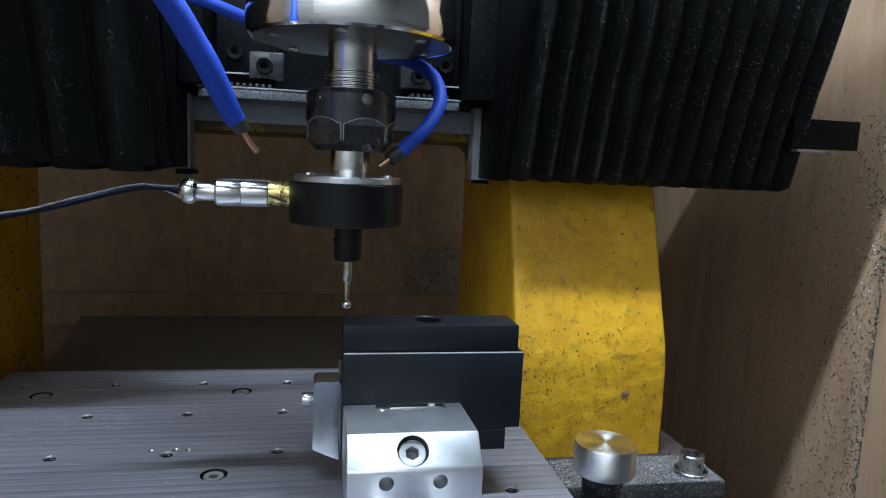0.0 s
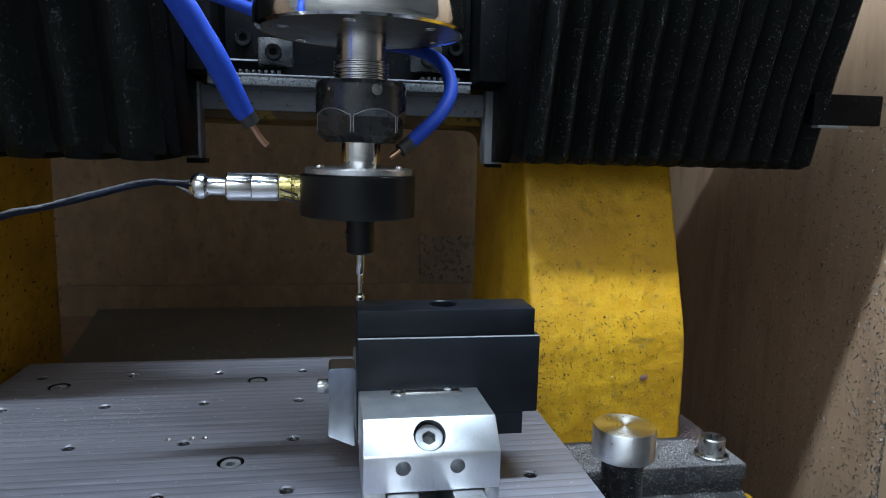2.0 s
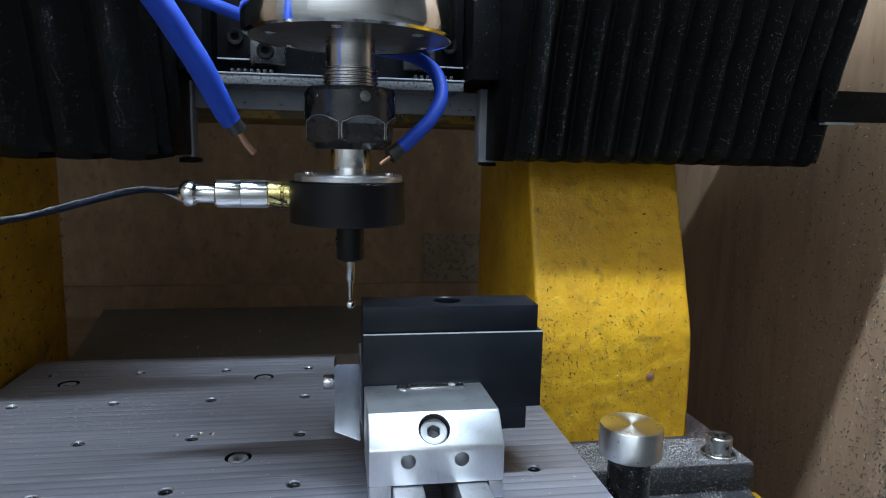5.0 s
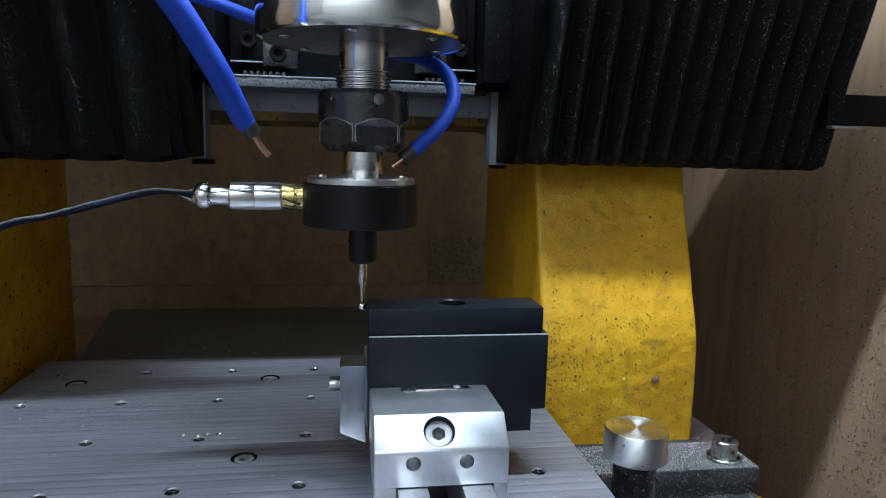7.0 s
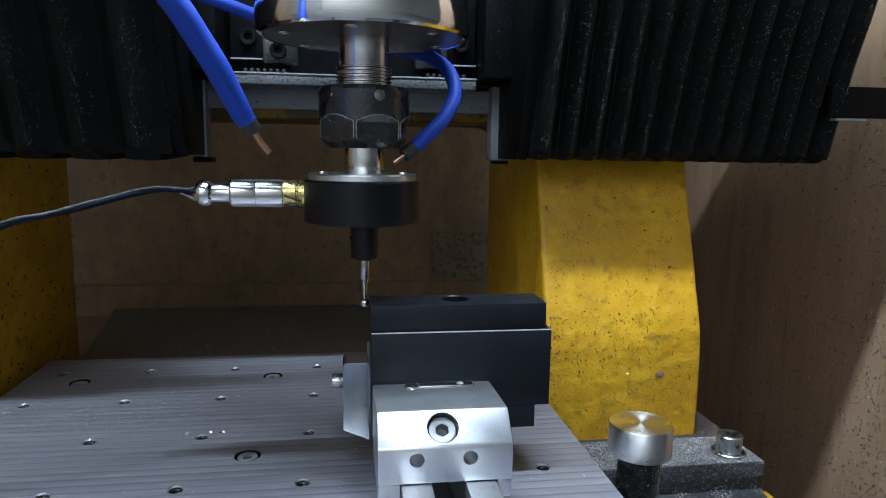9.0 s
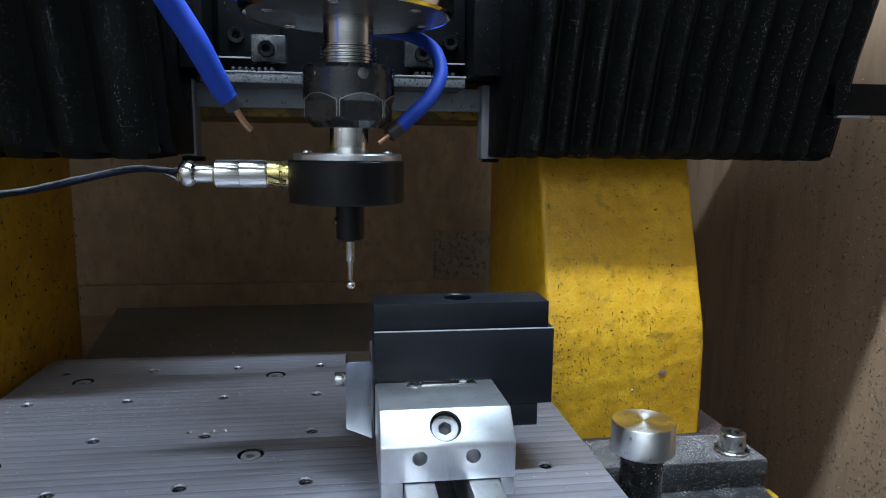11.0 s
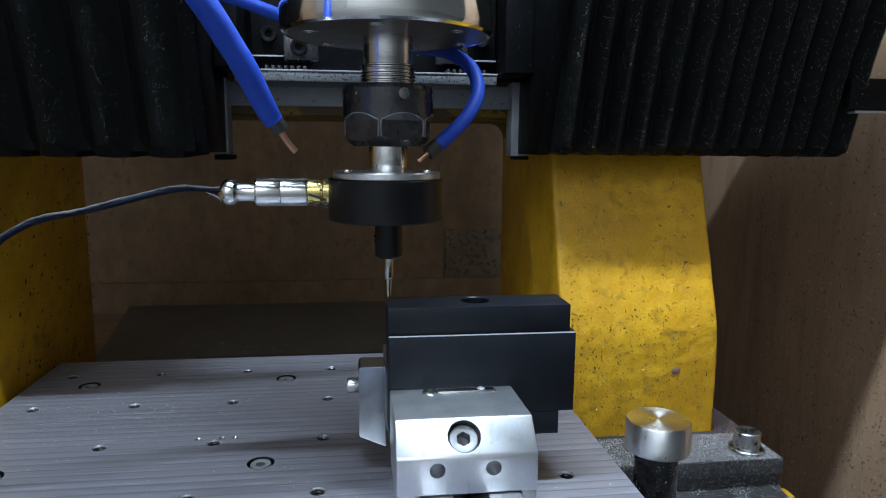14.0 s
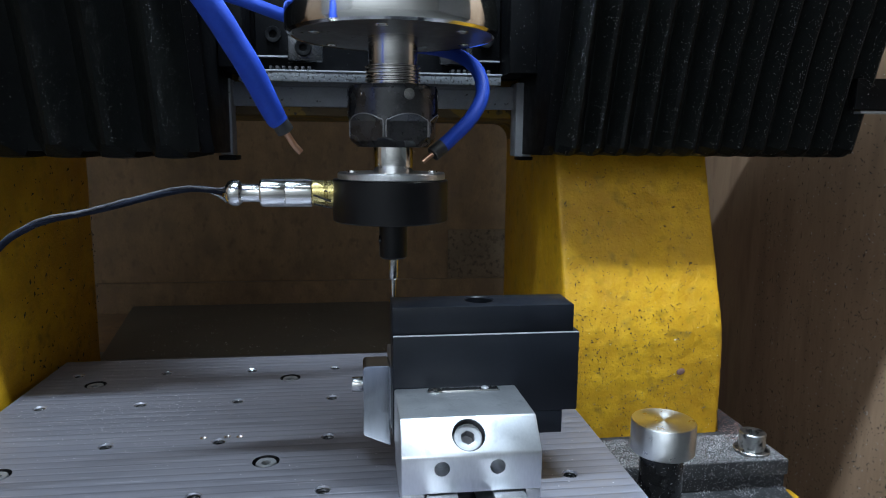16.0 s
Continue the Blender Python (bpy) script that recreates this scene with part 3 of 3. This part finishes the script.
CABLE = [(-62.0, 0.0, 114.9), (-69.0, 0.6, 115.7), (-75.2, -2.1, 115.8), (-84.1, -4.6, 113.8), (-92.8, -7.9, 111.2), (-100.3, -11.2, 108.9), (-108.5, -14.5, 106.8), (-115.5, -17.8, 105.2), (-123.8, -18.0, 101.6), (-133.0, -18.0, 94.5), (-148.9, -14.0, 74.4), (-172.4, -6.0, 50.2), (-201.0, 10.0, 29.4)]
PLUG_END = Vector((-62.0, 0.0, 114.9))
path = smooth_path(CABLE, 10)
cable = part("cable", tube([p + Vector((0, 0.3, -0.2)) for p in path], 1.2, 12, smooth=0), M_CABLE, probe, "dark blue-black insulated cable")
cable.data.transform(Matrix.Translation((BASE[probe.name] - PLUG_END) * 0.001))
cable.location = (PLUG_END - BASE[probe.name]) * 0.001
BASE[cable.name] = PLUG_END.copy()
rng = random.Random(21)
strand = []
for j, p in enumerate(path):
    a = 0.9 * math.sin(j * 0.13) + 1.9
    strand.append(p + Vector((0, 0.75 * math.cos(a) - 0.35, 0.75 * math.sin(a) + 0.1 + rng.uniform(-0.06, 0.06))))
part("braided_strand", tube(strand, lambda t: 0.5 + 0.05 * math.sin(t * 90), 10, smooth=0), M_BRAID, cable, "frayed grey braid along the cable")
for dy, dz in ((-0.6, 0.9), (-0.9, -1.3)):
    part("torn_sleeve", tube([(-61.2, dy * 2.4, 114.7 + dz * 2.4), (-63.5, dy * 1.6, 114.8 + dz * 1.5), (-67.5, dy, 115.3 + dz * 0.7)], lambda t: 0.75 - 0.6 * t, 8), M_BRAID, cable, "torn grey sleeve at the plug")

# ---------------------------------------------------------------- coolant hoses
hose = thing("coolant_hose", (-36, -32, 138), "blue coolant hose with a thin copper nozzle", "hose", "coolant hoses")
part("hose", tube([(-38.3, -31.6, 139.6), (-40.1, -33, 142.4), (-45.5, -41, 155.0), (-49.8, -45, 162.9), (-55.7, -50, 173.0), (-71.1, -56, 195), (-91.1, -60, 225)], lambda t: 3.1 + 0.85 * min(1, t * 3)), M_BLUE, hose)
part("sleeve", tube([(-36.7, -30.2, 136.9), (-38.4, -31.7, 139.8)], 2.9, smooth=0), M_RUBBER, hose, "black heat-shrink sleeve")
part("nozzle", tube([(-37, -30.5, 137.4), (-34.7, -28.8, 133.2), (-33.2, -28, 131.2), (-32.1, -27.6, 130.0)], 1.05, 12), M_COPPER, hose, "copper nozzle tube")
hose2 = thing("coolant_hose", (15, -5, 128), "blue coolant hose curled round behind the spindle, copper nozzle", "hose", "coolant hoses")
part("hose", tube([(-100, 30, 201), (-65, 40, 193), (-44, 46, 187), (-20, 52, 181), (5, 50, 177), (20, 43, 174.5), (28.5, 28, 170), (34.8, 18, 163.3), (35.8, 9, 153.5), (30.6, 2, 143.8), (21.6, -3, 135.2), (18, -4, 132)], 2.8, smooth=8), M_BLUE, hose2)
part("sleeve", tube([(18.6, -3.8, 132.5), (14.6, -5, 129.4)], 2.9, smooth=0), M_RUBBER, hose2, "black heat-shrink sleeve")
part("nozzle", tube([(15.2, -4.8, 129.9), (12.8, -5.2, 128.2), (10.8, -5.4, 126.6)], 0.95, 12), M_COPPER, hose2, "copper nozzle tube")

# ---------------------------------------------------------------- table
TABLE_AT = (-46, 0, -18)
table = thing("machine_table", TABLE_AT, "grey milled metal table plate with threaded holes", "table")
outline = []
y = -150.0
k = 0
while y < 143.9:
    step = min(5.3, 144 - y)
    lift = (0.0, -0.02, 0.012, -0.012, 0.016)[k % 5]
    outline += [(y, -0.05 + lift), (y + step * 0.86, -0.02 + lift), (y + step * 0.93, -0.09), (y + step * 0.97, -0.09)]
    y += step
    k += 1
plate = prism([(-150, -18)] + outline + [(144, -0.3), (144, -18)], -182, 90)
holes = None
TAPPED = [(-27.5 + 46 * i, 26.2 + 46 * j) for i in (-3, -2, -1, 0, 1, 2) for j in (-3, -2, -1, 0, 1, 2)] 
TAPPED = [(x, y) for x, y in TAPPED if -178 < x < 86 and not (abs(x - 64.5) < 3 and y < 0)] + [(67.1, -18.1)]
for x, y in TAPPED:
    holes = lathe([(0.05, -14), (2.6, -14), (2.6, -0.5), (3.2, 0.1), (3.2, 2)], (x, y, 0), seg=24, bm=holes)
COUNTERBORED = [(-51.2, 5.4), (-51.2, 104), (-151.5, 103), (-151.5, 4.5)]
for x, y in COUNTERBORED:
    holes = lathe([(0.05, -7), (5.4, -7), (5.4, 2)], (x, y, 0), seg=32, bm=holes)
DIMPLES = [(-80.8, 30.4), (-70.9, 30.8), (-65.6, 30.3)]
for x, y in DIMPLES:
    holes = lathe([(0.05, -3), (0.9, -3), (1.5, 0.1), (1.5, 2)], (x, y, 0), seg=14, bm=holes)
top = part("plate", cut(plate, holes), M_TABLE, table, sharp=20)
for x, y in DIMPLES:
    part("dimple", lathe([(1.55, 0.02), (0.9, -1.2), (0.05, -1.9)], (x, y, 0), seg=14, caps=False), M_NICKEL, table, "bright drilled dimple")
for x, y in COUNTERBORED:
    socket_screw(table, (x, y, -6.9), "z", 4.1, 6.6, material=M_DULL)
for x, y in TAPPED:
    rings = []
    for k in range(6):
        rings += [(2.45, -1.2 - k), (2.15, -1.6 - k), (2.45, -2.0 - k)]
    part("thread", lathe([(2.48, -0.9)] + rings + [(2.48, -8)], (x, y, 0), seg=16, caps=False), M_BLACKED, table)
    part("chamfer", lathe([(3.2, 0.02), (2.52, -0.8), (2.56, -1.3)], (x, y, 0), seg=24, caps=False), M_NICKEL, table, "bright chamfer of a tapped hole")
# dark liners put the shade inside the bores into their colour
for x, y in COUNTERBORED:
    part("counterbore", lathe([(5.38, 0.0), (5.38, -6.8)], (x, y, 0), seg=32, caps=False), M_BLACKED, table, "wall of a counterbored hole, lined dark for the shade inside")
part("saddle", box(-150, 60, -110, 120, -42, -18.1, 1), M_CAST, table)

# ---------------------------------------------------------------- vise, stop and workpiece
VISE_AT = (22, -40, 0)
vise = thing("vise", VISE_AT, "small bare aluminium machine vise bolted to the table", "vise")
part("bed", box(5, 41, -24, 52, 0.1, 15, 0.6), M_ALU, vise)
part("rail", box(6.5, 16.5, -128, -24, 0.1, 18.4, 0.6), M_ALU, vise)
part("rail", box(27.5, 37.8, -128, -24, 0.1, 18.4, 0.6), M_ALU, vise)
part("jaw_flank", box(-1.0, 6.2, -61.3, -24.2, 12.5, 18.7, 0.5), M_ALU, vise)
part("jaw_flank", box(38.1, 43.0, -61.3, -24.2, 12.5, 18.7, 0.5), M_ALU, vise)
jaw = prism([(-61.5, 18.6), (-61.5, 31), (-52.5, 40.0), (-23, 38.8), (-22.2, 38.2), (-22.2, 18.6)], -1.2, 43.2, 0.7)
slope = 45.0
n = Vector((0, -math.sin(radians(slope)), math.cos(radians(slope))))
hole_axis = pose(0, 0, 0, slope, 0, 0)
cutter = lathe([(0.05, -9), (5.3, -9), (5.3, 4)], (20.4, -56.9, 35.6), hole_axis, 40)
for x in (11.5, 29):
    cutter = lathe([(0.05, -9), (2.3, -9), (2.5, 3)], (x, -61.5, 26.9), "-y", 24, bm=cutter)
cutter = box(10, 36.6, -28.6, -24.4, 36.8, 44, 0, bm=cutter)
jaw = part("front_jaw", cut(jaw, cutter), M_ALU, vise)
socket_screw(jaw, Vector((20.4, -56.9, 35.6)) - n * 8.8, hole_axis, 4.7, 6.8, material=M_DULL)
part("spring_clip", box(15.5, 36, -28.2, -24.9, 37.6, 39.5, 0.4), M_NICKEL, jaw, "bright flat spring clip")
part("clip_eye", lathe([(1.3, 0), (2.5, 0), (2.6, 0.3), (2.6, 2.2), (2.4, 2.5), (1.3, 2.5), (1.2, 0.4)], (13.0, -26.6, 37.0), seg=24), M_STEEL, jaw, "round eye of the clip")
part("clip_rivet", lathe([(1.4, 0), (1.4, 0.3), (0.9, 0.6), (0.05, 0.65)], (31.2, -26.6, 39.4), seg=20), M_DULL, jaw)
part("rear_jaw", box(-1.6, 43, -3.2, 30, 15.1, 40, 0.7), M_ALU, vise)

stop = thing("work_stop", (-7, 6, 9), "aluminium work stop block screwed to the vise jaw", "work stop")
b = bmesh.new()
ST = [(-12.2, 13.0), (-12.0, 22.3), (-12.2, 38.6), (-11.4, 39.8), (-2.2, 39.8), (-1.7, 39.2), (-1.7, 20.5), (-1.7, 9.2)]
front = [b.verts.new((x, y, z)) for (x, z), y in zip(ST, (-3.5, 0, 0, 0, 0, 0, 0, -5.5))]
rear = [b.verts.new((x, 13.0, z)) for x, z in ST]
b.faces.new(front[1:7])
b.faces.new((front[0], front[1], front[6], front[7]))
b.faces.new(rear[::-1])
for k in range(len(ST)):
    j = (k + 1) % len(ST)
    b.faces.new((front[k], rear[k], rear[j], front[j]))
bmesh.ops.recalc_face_normals(b, faces=b.faces)
bmesh.ops.bevel(b, geom=b.edges[:], offset=0.3, segments=2, affect="EDGES")
part("block", b, M_MILLED, stop)
socket_screw(stop, (-12.0, 5, 31), "-x", 3.0, 4.6)

work = thing("workpiece", (32, -12, 19), "black machined block with a top hole, clamped in the vise", "workpiece")
bm = box(-1.6, 61.8, -22, -3.6, 19.1, 28, 0.3)
part("foot", bm, M_BLOCK, work)
bm = cut(box(-1.6, 67.4, -22.1, -3.5, 27.9, 58.2, 0.45), lathe([(0.05, 32), (5.3, 32), (5.3, 60)], (31.4, -10.4, 0), seg=48))
part("body", bm, M_BLOCK, work)
# grey strip draws the highlight on the step's worn edge
part("edge", prism([(-22.15, 57.95), (-21.9, 58.3), (-21.7, 57.9), (-22.0, 57.6)], -1.5, 67.2), M_DULL, work, "worn step edge, its highlight drawn as a grey strip")
bm = cut(box(-1.7, 65.2, -21.2, -3.5, 58.1, 68.3, 0.25), lathe([(0.05, 57), (5.3, 57), (5.3, 67.8), (5.9, 68.4), (5.9, 70)], (31.4, -10.4, 0), seg=48))
part("top", bm, M_BLOCK, work)


# ---------------------------------------------------------------- swarf
def sliver_mesh(name, count, spot, material, long, thin, seed):
    """Many slivers; spot(rng) gives a place and the surface's normal."""
    rng = random.Random(seed)
    verts, faces = [], []
    for _ in range(count):
        p, n = spot(rng)
        n = Vector(n).normalized()
        d = n.orthogonal().normalized()
        d = (Matrix.Rotation(rng.uniform(0, 6.283), 3, n) @ d + n * rng.uniform(-0.1, 0.35)).normalized()
        e = n.cross(d).normalized()
        l, w = rng.uniform(*long) * rng.uniform(0.4, 1.0) / 2, thin * rng.uniform(0.6, 1.8)
        p = Vector(p) + n * (w * 0.6)
        bend = e * rng.uniform(-0.5, 0.5) * l
        k = len(verts)
        for q in (p - d * l, p + bend * 0.5 + e * w, p + bend * 0.5 + n * w, p + bend * 0.5 - e * w, p + d * l):
            verts.append(q * 0.001)
        faces += [(k, k + 1, k + 2), (k, k + 2, k + 3), (k + 4, k + 2, k + 1), (k + 4, k + 3, k + 2), (k, k + 3, k + 1), (k + 4, k + 1, k + 3)]
    me = bpy.data.meshes.new(name)
    me.from_pydata(verts, [], faces)
    me.materials.append(material)
    return me


def swarf(name, label, count, spot, material, long=(0.6, 2.2), thin=0.12, seed=1):
    return tagged(new(name, sliver_mesh(name, count, spot, material, long, thin, seed)), label, "swarf", "", "stuff")


def along_profile(rng, z):
    for (ya, za), (yb, zb) in zip(PROFILE, PROFILE[1:]):
        if za <= z <= zb:
            f = (z - za) / (zb - za)
            return ya + (yb - ya) * f, (0, -(zb - za), yb - ya)
    return PROFILE[0][0], (0, -1, 0)


def on_column(rng):
    z = -20 + 140 * rng.random() ** 1.25
    y, n = along_profile(rng, z)
    return (rng.uniform(91.5, 170), y, z), n


def on_wall(rng):
    y = 46 + 170 * rng.random() ** 2.8
    return (289.9, y, -130 + 300 * rng.random() ** 1.15), (-1, 0, 0)


def on_base(rng):
    x, y = rng.uniform(88, 190), rng.uniform(22.5, 52)
    return (x, y, -22), (0, 0, 1)


def on_bed(rng):
    y = rng.uniform(-60, 24)
    x = rng.uniform(92, 197)
    heap = max(0.0, y - 2) * 0.32 * (0.7 + 0.5 * noise.noise(Vector((x * 0.08, y * 0.1, 3)))) if x < 190 else 0.0
    return (x, y, -42 + heap), (0, -0.3, 1)


def on_slab(rng):
    z = -22.2 - 19.5 * rng.random()
    return (rng.uniform(92, 190), 22 if z > -30 else 24, z), (0, -1, 0.2)


def on_table(rng):
    if rng.random() < 0.55:
        x, y = rng.gauss(-125, 28), rng.gauss(62, 16)
    else:
        x, y = rng.uniform(-175, 85), rng.uniform(-110, 142)
    return (min(88, max(-178, x)), min(142, max(-140, y)), 0), (0, 0, 1)


def on_cover(rng):
    return (rng.uniform(-195, 200), rng.uniform(216, 448), -40), (0, 0, 1)


def on_pleat(side, width):
    """Along the fold's ridge, thinner down its flank, with a few slivers on the lower hem; in the fold's own space."""
    ridge, s = (6.5, 1) if side == "right" else (7.5, -1)

    def spot(rng):
        if rng.random() < 0.06:
            return (s * width * rng.uniform(0.3, 0.75), rng.uniform(-6.5, -3.5), rng.uniform(1.6, 3.0)), (0, -1, -0.2)
        u = rng.choice((0.3, 0.42, 0.47, 0.5)) + rng.gauss(0, 0.035)
        z = 128 + 85 * rng.random()
        y = 57 - (z - 126) * 0.322
        h = ridge * min(1, max(0, (u - 0.12) / 0.36)) + 1.3
        return (s * u * width, y - h * 0.945 - 60, z - h * 0.33 - 121), (-0.45 * s, -0.85, -0.2)
    return spot


swarf("swarf_on_column", "dark slivers of swarf stuck to the yellow column", 800, on_column, M_DARKCHIP, (0.4, 3.6), 0.14, 2)
def low_on_column(rng):
    z = -18 + 62 * rng.random() ** 0.8
    y, n = along_profile(rng, z)
    return (91.5 + 60 * rng.random() ** 1.6, y, z), n


swarf("swarf_on_column", "dark dirt gathered low on the yellow column", 420, low_on_column, M_DARKCHIP, (0.3, 2.2), 0.2, 20)
swarf("swarf_on_column", "bright specks of swarf stuck to the yellow column", 260, on_column, M_BRIGHT, (0.4, 1.2), 0.1, 3)
swarf("swarf_on_board", "dark slivers of swarf on the side board", 3800, on_wall, M_DARKCHIP, (0.5, 4.6), 0.24, 4)
swarf("swarf_on_board", "bright slivers of swarf on the side board", 1000, on_wall, M_DUST, (0.6, 2.6), 0.16, 5)
swarf("rusty_swarf", "brownish dust among the swarf on the base", 1800, on_base, M_RUST, (0.3, 1.0), 0.1, 16)
swarf("swarf_on_base", "shiny swarf heaped on the dark base", 14000, on_base, M_CHIPS, (0.2, 0.85), 0.09, 6)
swarf("swarf_on_base", "bright chips among the swarf on the dark base", 1300, on_base, M_DUST, (0.25, 1.1), 0.09, 18)
swarf("swarf_on_bed", "shiny swarf on the lower bed", 16000, on_bed, M_CHIPS, (0.2, 1.0), 0.11, 7)
swarf("swarf_on_bed", "bright chips among the swarf on the lower bed", 4500, on_bed, M_DUST, (0.3, 1.6), 0.14, 19)
swarf("swarf_on_base", "shiny swarf clinging to the base slab's front", 1000, on_slab, M_DUST, (0.2, 0.9), 0.08, 8)


def on_stem(rng):
    a = rng.uniform(math.pi, 2 * math.pi)
    return (105 + 8.4 * math.cos(a), -20 + 8.4 * math.sin(a), -40 + 46 * rng.random()), (math.cos(a), math.sin(a), 0.1)


swarf("swarf_on_stem", "fine swarf clinging to the pad's dark stem", 260, on_stem, M_DUST, (0.3, 1.2), 0.07, 17)
swarf("swarf_on_cover", "fine swarf dust on the black way cover", 750, on_cover, M_DUST, (0.4, 2.4), 0.22, 9)
for k, (ob, x, share) in enumerate(PLEAT_PARTS):
    side = "right" if k < PLEATS["right"] else "left"
    width = abs(SPANS[side][1] - SPANS[side][0]) / PLEATS[side] + 1.6
    dust = new("swarf_dust", sliver_mesh("swarf_dust", 230 if side == "right" else 240, on_pleat(side, width), M_DUST, (0.15, 0.65), 0.055, 60 + k))
    dust.parent = ob
    tagged(dust, "bright swarf dust in the fold")


def behind_column(rng):
    return (rng.uniform(173.5, 190.5), rng.uniform(40, 150), -22), (0, 0, 1)


swarf("rusty_swarf", "reddish rusty dust on the base beside the column", 1500, behind_column, M_RUST, (0.4, 1.4), 0.2, 14)
curl = thing("swarf_curl", (63, 22, 0), "small dark curl of swarf lying on the table plate", "swarf")
part("curl", tube([(63 + 1.3 * math.cos(k * 0.9) + k * 0.12, 22 + 1.2 * math.sin(k * 0.9), 0.4 + 0.22 * k) for k in range(14)], 0.28, 8, smooth=3), M_DARKCHIP, curl)


def on_left_column(rng):
    return (-187, 205 - 110 * rng.random(), -10 + 125 * rng.random()), (1, 0, 0)


swarf("stains_on_column", "dark smears of oily dirt on the inner face of the column", 170, on_left_column, M_DARKCHIP, (1.0, 6), 0.38, 13)
table_swarf = swarf("swarf_on_table", "fine bright swarf scattered on the table plate", 1500, on_table, M_DUST, (0.3, 1.5), 0.065, 12)


# ---------------------------------------------------------------- what moves
def motions():
    # sideways travel of the carriage, up and down of the spindle, travel of the table; millimetres
    across = [(0, 0), (2.7, 0), (2.8, -1.0), (2.95, -9.9), (3.2, -9.9), (4.0, -8.9), (6.2, -3.5), (9.3, -3.5), (9.6, -5.0), (9.9, -9.9), (11.2, -9.9), (11.3, -6.2), (11.45, 0.0), (16, 0)]
    lift = [(0, 0), (0.5, -0.66), (1.0, -1.63), (1.5, -2.7), (1.7, -3.05), (2.2, -3.05), (2.42, 1.8), (3.0, 1.6), (3.1, -4.2), (3.18, -6.1), (9.9, -6.1), (10.3, 0.8), (11.5, 0.75), (11.6, -4.0), (11.7, -7.0), (16, -7.0)]
    feed = [(0, 0), (2.7, 0), (2.8, 0.4), (2.95, 4.05), (11.2, 4.05), (11.3, 1.5), (11.45, -9.95), (11.8, -9.8), (12.0, -9.6), (13.0, -7.4), (14.0, -5.5), (15.2, -3.5), (16, -3.5)]

    def value(rows, t):
        for (a, p), (b, q) in zip(rows, rows[1:]):
            if a <= t <= b:
                return p + (q - p) * (t - a) / (b - a)
        return rows[-1][1]

    def shift(ob, dx, dy, dz, times):
        p = ob.location.copy() * 1000
        walk(ob, [(t, pose(*((p + Vector((value(dx, t), value(dy, t), value(dz, t)))) * 0.001))) for t in times])

    still = [(0, 0), (16, 0)]
    both = sorted({t for t, _ in across} | {t for t, _ in lift})
    for ob in (spindle, probe, hose, hose2):
        shift(ob, across, still, lift, both)
    # the cable hangs free and swings at the plug; degrees
    swing = [(0, 0), (1.7, 0.3), (2.42, 1.0), (4.0, 0.7), (6.5, 1.0), (9.3, 1.3), (11.5, 3.0), (12.5, 2.6), (16, 2.2)]
    p = cable.location.copy()
    walk(cable, [(t, pose(p.x, p.y, p.z, 0, deg, 0)) for t, deg in swing])
    shift(carriage, across, still, still, [t for t, _ in across])
    for ob in (table, vise, stop, work, table_swarf, curl):
        shift(ob, still, feed, still, [t for t, _ in feed])
    for ob, x, share in PLEAT_PARTS:
        walk(ob, [(t, pose((x + share * v) * 0.001, 0, 0)) for t, v in across])


motions()
